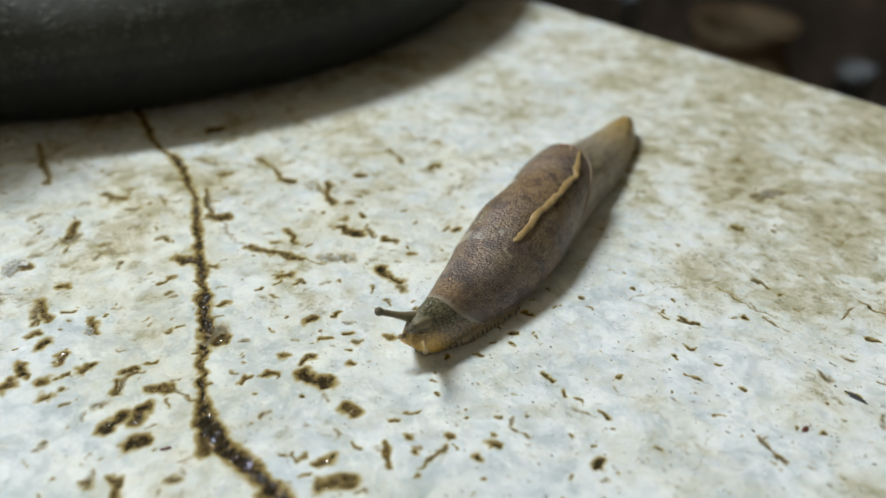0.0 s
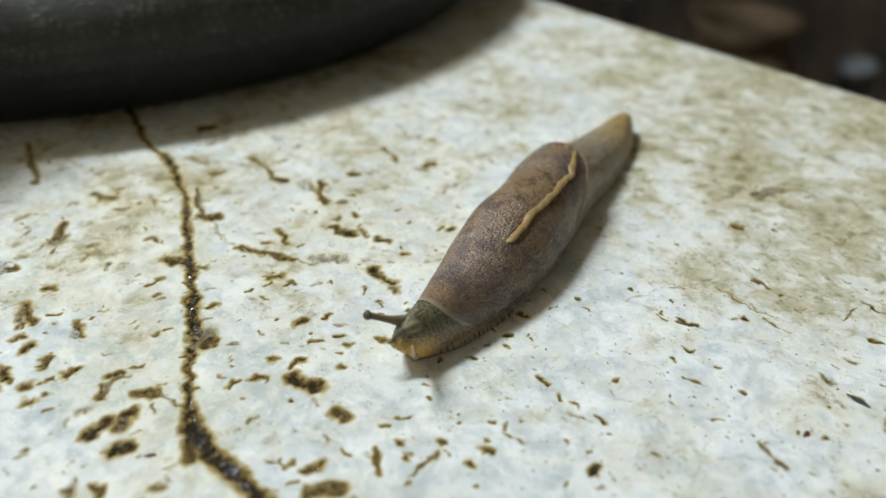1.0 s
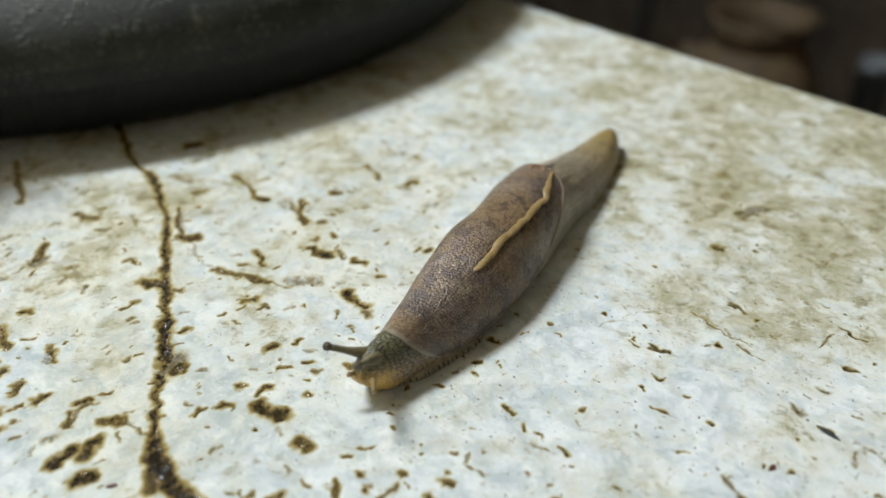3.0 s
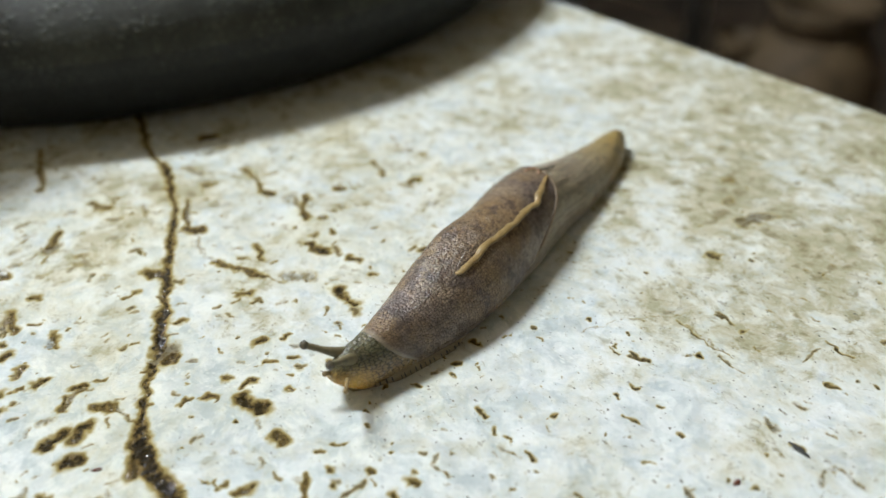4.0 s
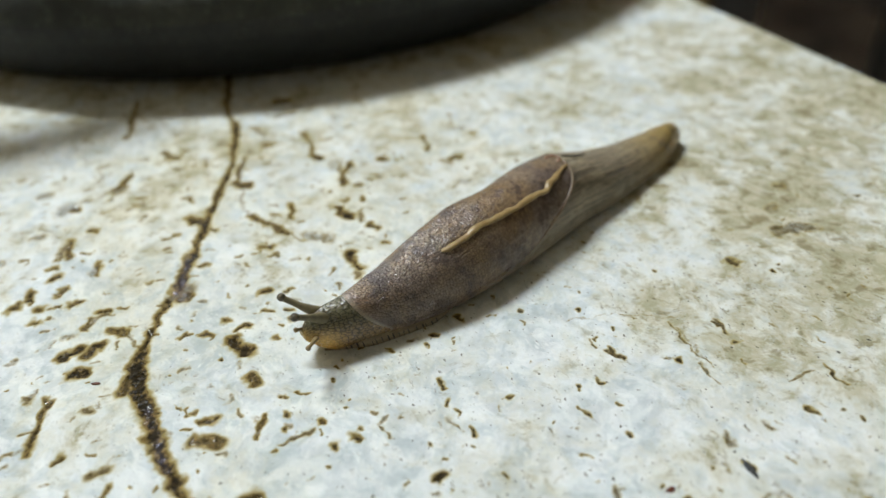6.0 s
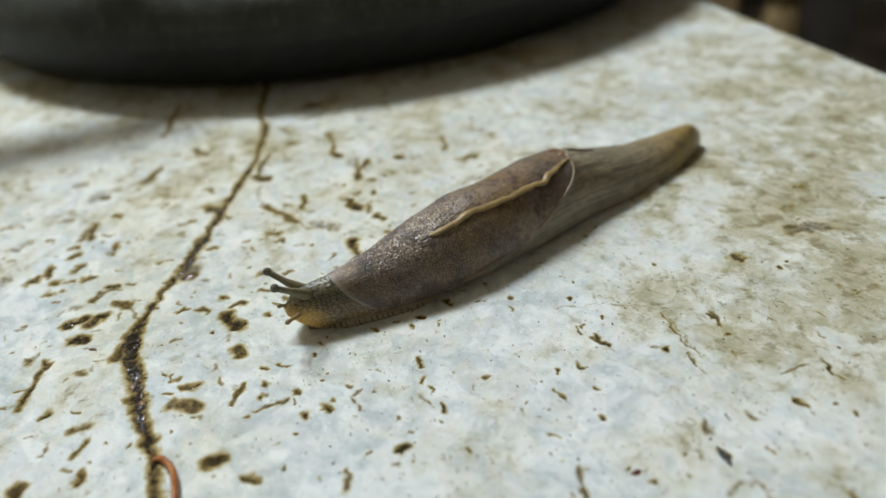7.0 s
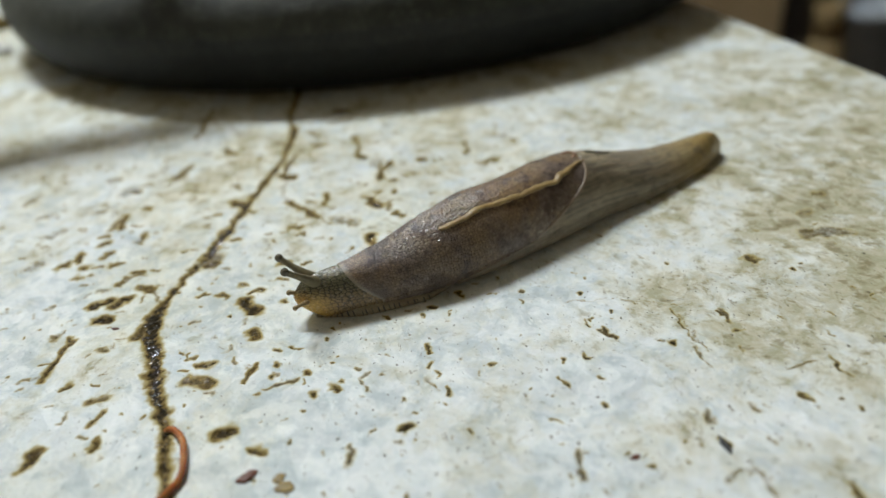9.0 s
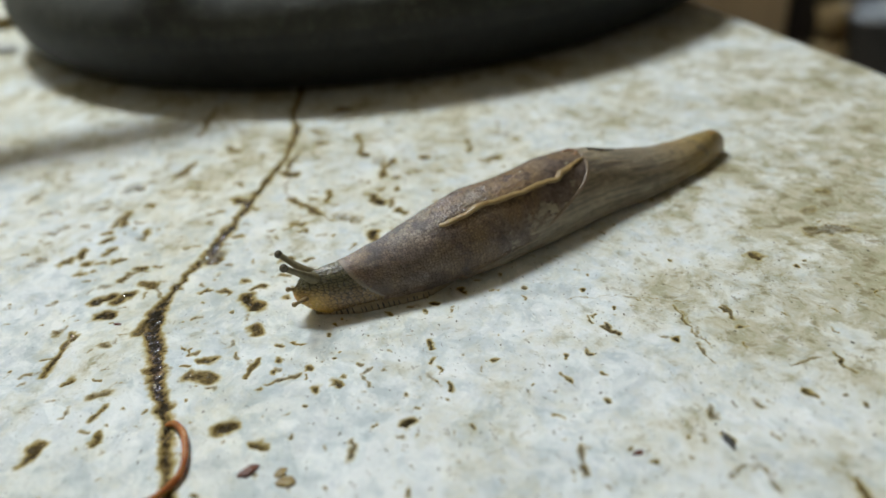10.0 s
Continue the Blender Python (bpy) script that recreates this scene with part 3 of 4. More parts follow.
pit(1.9, 64.0, 0.31, 0.27, -77, 0.5)
pit(14.0, 71.9, 0.69, 0.42, -45, 0.9)
pit(23.2, 72.1, 0.51, 0.51, 18, 0.9)
pit(15.8, 69.0, 0.51, 0.39, -68, 0.9)
pit(17.4, 68.2, 0.32, 0.28, -25, 0.8)
pit(17.2, 66.2, 0.45, 0.41, -23, 0.6)
pit(20.1, 65.7, 0.99, 0.35, -49, 0.8)
pit(18.8, 65.2, 0.28, 0.18, -28, 0.6)
pit(15.3, 62.7, 0.29, 0.29, -46, 0.7)
pit(18.3, 58.0, 0.69, 0.49, -72, 0.9)
pit(18.7, 56.0, 0.09, 0.29, -56, 0.6)
pit(6.3, 62.1, 0.18, 0.37, -27, 0.8)
pit(6.5, 60.8, 0.57, 0.57, -20, 1)
pit(4.6, 59.0, 0.20, 0.62, -22, 1)
pit(7.0, 65.0, 0.25, 0.26, -20, 0.7)
pit(10.9, 65.0, 0.28, 0.25, -38, 0.6)
pit(9.1, 63.5, 0.48, 0.21, -32, 0.7)
pit(25.8, 60.4, 0.38, 0.26, -24, 0.7)
pit(24.4, 58.8, 0.35, 0.19, -64, 0.6)
pit(19.9, 56.8, 0.12, 0.19, 1, 0.8)
pit(31.7, 84.4, 1.19, 0.35, -49, 0.7)
pit(34.8, 83.5, 1.21, 0.37, -35, 0.7)
pit(44.4, 88.1, 4.11, 0.19, -50, 0.5)
pit(43.1, 84.3, 0.58, 0.39, -31, 0.9)
pit(31.3, 75.8, 0.37, 0.30, -92, 0.8)
pit(33.8, 77.8, 0.38, 0.40, -34, 0.8)
pit(32.5, 72.4, 0.97, 0.32, -30, 0.8)
pit(36.5, 74.6, 0.35, 0.39, -17, 0.9)
pit(38.4, 70.3, 0.38, 0.33, -63, 0.8)
pit(33.9, 88.3, 0.48, 0.32, -69, 0.8)
pit(43.9, 79.9, 0.30, 0.31, -71, 0.4)
pit(52.2, 69.4, 1.15, 0.38, -38, 1)
pit(54.2, 76.0, 0.69, 0.42, -37, 0.6)
pit(58.9, 79.7, 0.86, 0.58, -26, 0.8)
pit(49.9, 72.6, 0.79, 0.49, -55, 0.6)
pit(20.5, 88.4, 0.42, 0.29, -49, 0.7)
pit(21.7, 86.0, 0.55, 0.22, -52, 0.7)
pit(28.3, 90.8, 0.38, 0.34, -61, 0.9)
pit(12.5, 84.6, 0.67, 0.41, -33, 0.9)
pit(9.8, 80.4, 0.72, 0.40, 1, 0.9)
pit(9.7, 78.2, 0.28, 0.33, -23, 0.9)
pit(5.2, 75.8, 0.68, 0.48, -38, 0.9)
pit(13.2, 79.5, 0.37, 0.25, -49, 0.7)
pit(5.6, 73.1, 0.34, 0.19, -35, 0.6)
pit(42.8, 63.7, 0.44, 0.23, 44, 1)
pit(38.7, 60.0, 1.88, 0.15, -64, 0.4)
pit(34.1, 65.5, 0.46, 0.37, 11, 0.9)
pit(45.8, 63.0, 0.33, 0.28, -14, 0.8)
pit(44.4, 64.4, 0.35, 0.22, 79, 0.6)
pit(18.3, 58.2, 0.72, 0.69, 72, 0.9)
pit(18.3, 56.0, 0.32, 0.26, 66, 0.6)
pit(14.4, 52.1, 1.11, 0.26, -54, 0.6)
pit(23.4, 49.1, 0.56, 0.36, -48, 0.8)
pit(-1.8, 49.3, 0.67, 1.13, 43, 0.95)
pit(4.0, 48.1, 1.17, 0.79, 5, 0.9)
pit(-21.0, 36.2, 1.33, 0.74, 107, 0.9)
pit(-33.8, 50.9, 4.29, 0.62, 115, 0.8)
pit(-19.0, 45.0, 1.29, 0.41, 98, 0.8)
pit(-21.3, 47.5, 0.87, 0.56, 47, 0.7)
pit(-27.7, 47.3, 0.72, 0.46, 111, 0.8)
pit(-15.5, 41.3, 0.83, 0.35, 111, 0.8)
pit(48.0, 68.2, 0.14, 0.26, -17, 0.8)
pit(53.4, 63.8, 0.12, 0.23, -15, 0.6)
pit(-59.4, 67.5, 0.89, 1.74, 49, 0.5)
pit(-54.6, 69.7, 0.92, 0.82, 93, 0.8)
pit(-82.4, 84.8, 1.80, 1.06, 107, 0.6)
pit(-65.1, 77.1, 1.29, 1.09, 71, 0.5)
pit(-57.6, 84.0, 1.06, 0.97, 109, 0.7)
pit(-59.8, 102.5, 0.72, 1.27, 82, 0.6)
pit(-65.1, 94.2, 0.85, 1.69, 64, 0.5)
pit(-72.8, 97.2, 0.56, 1.38, 45, 0.6)
pit(-73.2, 80.8, 1.51, 0.95, 49, 0.5)
pit(-64.3, 85.6, 0.77, 0.79, 44, 0.6)
pit(-48.2, 80.5, 0.71, 0.72, 93, 0.5)
pit(58.2, 118.6, 3.38, 2.06, 26, 0.55)
pit(55.1, 124.5, 1.11, 0.74, 61, 0.5)
pit(49.2, 107.7, 0.82, 0.63, 171, 0.7)
pit(56.0, 131.2, 0.44, 1.02, 18, 0.6)
pit(47.7, 92.5, 1.44, 0.31, -42, 0.7)
pit(50.1, 89.6, 0.40, 0.38, 38, 0.7)
pit(34.6, 83.2, 1.25, 0.31, -26, 0.7)

# many more small flecks, thicker in the west
rng = random.Random(7)
for _ in range(1250):
    fx, fy = rng.uniform(-92, 76), rng.uniform(28, 146)
    if rng.random() < (0.35 if fx > -15 else 0.0):
        continue
    lean = rng.gauss(25, 24) if fx < -20 else rng.gauss(-38, 24)
    small = rng.random() ** 2
    pit(fx, fy, 0.12 + (0.6 if fx < -10 else 0.4) * small, 0.13 + 0.15 * small, lean + rng.choice((0, 0, 70)), rng.uniform(0.4, 0.95))

CRACK = curve_through([(-66, 152, 0.6), (-62.2, 146.0, 0.66), (-58.0, 138.3, 0.55), (-53.6, 132.3, 0.52), (-50.2, 129.0, 0.90), (-46.5, 121.5, 0.66), (-43.4, 115.6, 0.62), (-41.2, 108.3, 0.74), (-39.1, 101.6, 0.48),
    (-37.7, 97.0, 0.86), (-35.5, 91.2, 0.66), (-34.0, 85.9, 1.10), (-32.5, 81.5, 0.95), (-31.7, 78.0, 0.95), (-31.4, 74.2, 0.52), (-30.1, 70.1, 0.62), (-29.3, 67.1, 0.75), (-28.0, 63.9, 1.25), (-26.0, 61.3, 1.40),
    (-23.6, 59.0, 1.20), (-20.3, 56.2, 1.25), (-17.2, 53.0, 1.05), (-13.6, 50.0, 1.05), (-9.8, 47.4, 0.74), (-6.6, 44.2, 0.60), (-3.6, 41.2, 0.56), (0.7, 37, 0.58), (3, 33, 0.6), (5, 26, 0.8)], 8)
for a, b in zip(CRACK, CRACK[1:]):
    wide = [q.z * (1 + 0.42 * noise.noise((q.x * 0.75, q.y * 0.75, 0)) + 0.35 * noise.noise((q.x * 2.1, q.y * 2.1, 3))) for q in (a, b)]
    groove(a.x, a.y, b.x, b.y, 0.67 * wide[0], 0.67 * wide[1], 1.0)
# short spurs of dirt beside the crack
spur_rng = random.Random(21)
for q in CRACK[::3]:
    if spur_rng.random() < 0.25:
        turn, far = spur_rng.uniform(-35, 35) + spur_rng.choice((20, 200)), spur_rng.uniform(0.5, 1.2) * (0.5 + q.z)
        groove(q.x, q.y, q.x + far * math.cos(radians(turn)), q.y + far * math.sin(radians(turn)), 0.40 * q.z, 0.12, 0.72)


def vein(half_width, tone, *run):
    """A thin seam of dirt through places in millimetres."""
    pts = curve_through([(x, y, 0) for x, y in run], 4)
    for k, (p, q) in enumerate(zip(pts, pts[1:])):
        thick = [half_width * (1 + 0.5 * noise.noise((w.x * 1.3, w.y * 1.3, 5))) for w in (p, q)]
        groove(p.x, p.y, q.x, q.y, thick[0], thick[1], tone)


vein(0.09, 0.64, (41.3, 91.5), (42.4, 89.5), (44.1, 87.5), (45.9, 85.8), (47.5, 84.6))
vein(0.10, 0.60, (45.8, 84.5), (47.0, 82.5), (48.6, 81.3))
vein(0.12, 0.68, (60.8, 87.9), (61.7, 87.6), (62.5, 86.2), (63.5, 85.6))
vein(0.06, 0.46, (27.0, 87.8), (30.4, 89.7), (34.3, 91.6), (38.6, 92.0), (41.9, 92.5))
vein(0.13, 0.62, (46.9, 93.9), (48.2, 92.5), (48.9, 91.4))
vein(0.15, 0.68, (33.9, 84.3), (35.2, 83.3), (36.3, 82.7))
vein(0.17, 0.62, (37.8, 62.6), (38.8, 60.4), (40.0, 58.3))
vein(0.28, 0.70, (64.7, 68.1), (65.3, 66.9), (65.9, 66.1))
vein(0.22, 0.50, (53.3, 63.9), (54.5, 65.6), (56.0, 66.4), (57.0, 65.0), (58.2, 64.0))
vein(0.09, 0.60, (57.0, 84.1), (58.5, 85.6), (59.9, 87.0))
vein(0.26, 0.64, (13.4, 53.3), (14.5, 52.1), (14.9, 51.1))
vein(0.12, 0.60, (8.6, 63.8), (10.5, 61.7))
vein(0.28, 0.80, (-41.9, 118.6), (-40.8, 113.7), (-38.1, 109.6), (-36.2, 109.1))
vein(0.14, 0.46, (-36.6, 108.0), (-34.7, 104.1), (-30.8, 100.8))
vein(0.32, 0.78, (-30.8, 100.8), (-26.9, 99.3), (-21.7, 97.6))
vein(0.10, 0.60, (-21.7, 97.6), (-18.0, 95.8))
vein(0.55, 0.85, (-41.3, 97.3), (-39.1, 96.6), (-37.9, 97.0))
vein(0.95, 0.80, (-31.2, 80.0), (-30.1, 78.7))
vein(0.45, 0.78, (-36.2, 69.2), (-34.4, 69.0))
vein(0.13, 0.66, (-34.4, 69.0), (-32.0, 68.5), (-29.6, 66.9))
vein(0.18, 0.62, (-40.2, 67.9), (-40.0, 71.4), (-38.0, 72.0))
vein(0.70, 0.75, (-27.3, 61.3), (-26.9, 59.2))
vein(0.28, 0.66, (-79.5, 135.3), (-76.2, 129.5), (-73.0, 124.1), (-71.5, 119.9))
vein(0.32, 0.78, (-35.5, 130.4), (-31.5, 126.1), (-29.1, 121.9), (-27.4, 120.9))
vein(0.15, 0.60, (-23.5, 122.0), (-20.8, 117.0))
vein(0.30, 0.75, (-20.7, 121.6), (-20.5, 117.0), (-18.8, 114.6))
vein(0.28, 0.68, (-10.4, 134.5), (-8.6, 131.0), (-7.9, 128.8))


def build_worktop():
    """A slab 20 mm thick with a rounded free edge; its top is fine where the camera passes."""
    rim = np.minimum.reduce([GX - X0 * 1000, X1 * 1000 - GX, GY - Y0 * 1000, Y1 * 1000 - GY])
    inside = np.clip(rim / 2.0, 0, 1)
    sunk = np.clip((PIT - 0.40) / 0.45, 0, 1)
    sunk = sunk * sunk * (3 - 2 * sunk) * TONE
    lumps = 0.15 * value_noise(GX, GY, 0.95, 8) + 0.06 * value_noise(GX, GY, 0.5, 9)
    z = -(0.26 * sunk - lumps * sunk) + 0.02 * value_noise(GX, GY, 6.0, 5) - 0.02
    z = np.minimum(z, 0.0) * inside / 1000
    verts = np.stack([GX / 1000, GY / 1000, z], -1).reshape(-1, 3).tolist()
    faces = grid_faces(NY, NX, False)
    pits = PIT.reshape(-1).tolist()
    tones = TONE.reshape(-1).tolist()
    # the rest of the top: a ring from the fine patch out to the slab's outline
    corner = [0, NX - 1, NY * NX - 1, (NY - 1) * NX]
    lip = 0.004
    outline = [room(-0.95, lip), room(1.0, lip), room(1.0, 0.695), room(-0.95, 0.695)]
    base = len(verts)

    def add(p):
        verts.append(tuple(p))
        pits.append(-1.0)
        tones.append(0.0)
        return len(verts) - 1

    sw, se, ne, nw = corner
    south = list(range(sw, se + 1))
    east = [r * NX + NX - 1 for r in range(NY)]
    north = list(range(nw, ne + 1))
    west = [r * NX for r in range(NY)]
    o_e, o_s, o_w, o_n = (add(p) for p in (outline[1], outline[2], outline[3], outline[0]))
    # each side of the patch joins one corner of the outline as a fan
    for run, tip in ((north, o_n), (east, o_e), (south, o_s), (west, o_w)):
        faces.extend((run[k], run[k + 1], tip) if run in (north, west) else (run[k + 1], run[k], tip) for k in range(len(run) - 1))
    faces += [(ne, o_e, o_n), (se, o_s, o_e), (sw, o_w, o_s), (nw, o_n, o_w)]
    # rounded free edge, face and underside
    last = (o_n, o_e)
    for a in (18, 36, 54, 72, 90):
        drop, out = lip * (1 - math.cos(radians(a))), lip * math.sin(radians(a))
        row = (add(room(-0.95, lip - out, -drop)), add(room(1.0, lip - out, -drop)))
        faces.append((last[0], last[1], row[1], row[0]))
        last = row
    low = (add(room(-0.95, 0, -0.02)), add(room(1.0, 0, -0.02)))
    faces.append((last[0], last[1], low[1], low[0]))
    back = (add(room(-0.95, 0.695, -0.02)), add(room(1.0, 0.695, -0.02)))
    faces.append((low[0], low[1], back[1], back[0]))
    faces += [(o_e, o_s, back[1], low[1]), (o_w, o_n, low[0], back[0]), (o_s, o_w, back[0], back[1])]
    me = mesh_of("worktop", verts, faces, MARBLE)
    for name, values in (("pit", pits), ("tone", tones)):
        me.attributes.new(name, "FLOAT", "POINT").data.foreach_set("value", values)
    return tagged(new("worktop", me), "white marble worktop with ochre stains, wet brown pits and a crack", "worktop", kind="structure")


build_worktop()


# ---- the dark cooking pot ----
def build_pot(x, y):
    pot = new("cooking_pot")
    tagged(pot, "squat round dark cooking pot with a dull mottled surface", "pot")
    pot.matrix_world = pose(x, y, 0)
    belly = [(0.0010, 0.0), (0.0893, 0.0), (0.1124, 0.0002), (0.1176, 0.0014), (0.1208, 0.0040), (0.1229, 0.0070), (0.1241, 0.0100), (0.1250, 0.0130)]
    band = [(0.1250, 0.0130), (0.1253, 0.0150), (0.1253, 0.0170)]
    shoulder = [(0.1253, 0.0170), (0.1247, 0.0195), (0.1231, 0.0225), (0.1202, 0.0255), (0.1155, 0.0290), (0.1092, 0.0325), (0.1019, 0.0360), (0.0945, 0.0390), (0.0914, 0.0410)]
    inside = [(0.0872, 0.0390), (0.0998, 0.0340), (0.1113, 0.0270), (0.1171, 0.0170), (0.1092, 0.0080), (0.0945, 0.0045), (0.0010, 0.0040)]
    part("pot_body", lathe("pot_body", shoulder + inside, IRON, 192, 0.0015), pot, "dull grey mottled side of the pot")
    # band and base step down to black, painting the shade under the belly
    part("shade_band", lathe("shade_band", band, POT_HALF_SHADE, 192, 0.0015), pot, "half-dark band round the pot, shade put into its colour")
    part("pot_base", lathe("pot_base", belly, POT_SHADE, 192, 0.0015), pot, "near-black base of the pot, shade put into its colour")
    rim = [(0.0877, 0.0380), (0.0914, 0.0412), (0.0903, 0.0460), (0.0924, 0.0505), (0.0961, 0.0530), (0.0945, 0.0545), (0.0903, 0.0535), (0.0877, 0.0480), (0.0877, 0.0380)]
    part("pot_rim", lathe("pot_rim", rim, IRON, 128), pot, "flared rim of the pot")
    return pot


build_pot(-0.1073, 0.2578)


def build_shadow_saucepan():
    """Added out of view so that its long handle throws the faint bar of shadow beside the cooking pot."""
    pot = new("saucepan")
    tagged(pot, "small steel saucepan added out of view for its handle's shadow", "saucepan")
    pot.matrix_world = pose(-0.227, 0.028, 0)
    wall = [(0.001, 0.0), (0.052, 0.0), (0.058, 0.003), (0.060, 0.010), (0.060, 0.066), (0.0615, 0.068), (0.0595, 0.0685), (0.0585, 0.066), (0.0585, 0.012), (0.054, 0.003), (0.001, 0.002)]
    part("bowl", lathe("bowl", wall, STEEL, 96), pot)
    run = [(0.036 + 0.0070 * k, 0.036 + 0.0070 * k, 0.057) for k in range(13)]
    part("handle", sweep("handle", run, [0.0075] * 13, STEEL, 16, 0.55), pot, "long flat steel handle")
    return pot


build_shadow_saucepan()


# ---- the slug ----
DM = 0.1
TAIL_END = Vector((0.40, 1.40, 0.0))
AHEAD = Vector((-0.5888, -0.8083, 0.0))
SIDE = Vector((0.8083, -0.5888, 0.0))
STATION = (-0.014, -0.006, 0.006, 0.030, 0.075, 0.150, 0.225, 0.300, 0.375, 0.450, 0.525, 0.600, 0.675, 0.730, 0.770, 0.797, 0.808, 0.814)
CENTRE = (-0.036, -0.036, -0.0355, -0.0325, -0.0265, -0.0225, -0.0190, -0.019, -0.008, 0.007, 0.0155, 0.0245, 0.030, 0.032, 0.031, 0.029, 0.028, 0.028)
HALF = (0.006, 0.0130, 0.0195, 0.0285, 0.0405, 0.0525, 0.0615, 0.066, 0.069, 0.0695, 0.073, 0.066, 0.050, 0.038, 0.030, 0.021, 0.014, 0.006)
TALL = (0.024, 0.040, 0.047, 0.050, 0.049, 0.053, 0.071, 0.096, 0.104, 0.0995, 0.101, 0.089, 0.0715, 0.0675, 0.067, 0.064, 0.054, 0.034)


def slug_place(s, u, z):
    """Slug coordinates (decimetres ahead from the tail's end, to its left, up) to metres in the slug's space."""
    p = AHEAD * s + SIDE * u
    return Vector((p.x * DM, p.y * DM, z * DM))


def smooth_at(table, s):
    return float(np.interp(s, STATION_FINE, table))


STATION_FINE = np.linspace(-0.014, 0.814, 240)


def eased(values):
    v = np.interp(STATION_FINE, STATION, values)
    kernel = np.hanning(13)
    kernel /= kernel.sum()
    return np.convolve(np.pad(v, 6, mode="edge"), kernel, "valid")


CENTRE_T, HALF_T, TALL_T = eased(CENTRE), eased(HALF), eased(TALL)


FLARE = ((0.0, 0.08, 0.20, 0.40, 0.50), (0.05, 0.16, 0.18, 0.14, 0.04))
FILL = ((0.0, 0.50, 0.62, 0.70, 0.82), (1.0, 1.0, 0.95, 0.60, 0.30))


def skin_points(s, phi, grow=1.0, low=0.26):
    """Points of the body's skin at s, phi radians round from its left flank over the back (arrays or numbers)."""
    c, w, h = (np.interp(s, STATION_FINE, t) for t in (CENTRE_T, HALF_T, TALL_T))
    sin, cos = np.sin(phi), np.cos(phi)
    waist = low * h
    z = np.where(sin > 0, waist + (h * grow - waist) * sin, waist * (1 + sin) + 0.001)
    # below the waist the flank drops steeply to the sole
    fill = np.interp(s, *FILL)
    steep = np.sign(cos) * np.abs(cos) ** 0.16 * (1 - np.interp(s, *FLARE) * np.minimum(sin, 0))
    u = np.where(sin > 0, cos, (1 - fill) * cos + fill * steep)
    chin = 0.032 * np.clip((s - 0.772) / 0.042, 0, 1) ** 1.7
    return s, c + w * grow * u, chin + z * (h - chin) / h


def skin_point(s, phi, grow=1.0):
    return tuple(float(q) for q in skin_points(s, phi, grow))


def tubercles(x, y, seed):
    """Domed cells one unit wide on arrays: height 0 to 1, nearness to a furrow 0 to 1, and a number for each cell."""
    table = np.random.RandomState(seed).uniform(0, 1, (3, 128, 128))
    i, j = np.floor(x).astype(int), np.floor(y).astype(int)
    first, second, owner = np.full(x.shape, 9.0), np.full(x.shape, 9.0), np.zeros(x.shape)
    for di in (-1, 0, 1):
        for dj in (-1, 0, 1):
            ci, cj = (i + di) % 128, (j + dj) % 128
            d = np.hypot(i + di + 0.12 + 0.76 * table[0][ci, cj] - x, j + dj + 0.12 + 0.76 * table[1][ci, cj] - y)
            owner = np.where(d < first, table[2][ci, cj], owner)
            second = np.minimum(second, np.maximum(first, d))
            first = np.minimum(first, d)
    gap = np.clip((second - first) / 0.42, 0, 1)
    return np.sqrt(np.clip(1 - (first / 0.80) ** 2, 0, 1)) * (0.35 + 0.65 * gap * (2 - gap)), 1 - gap, owner


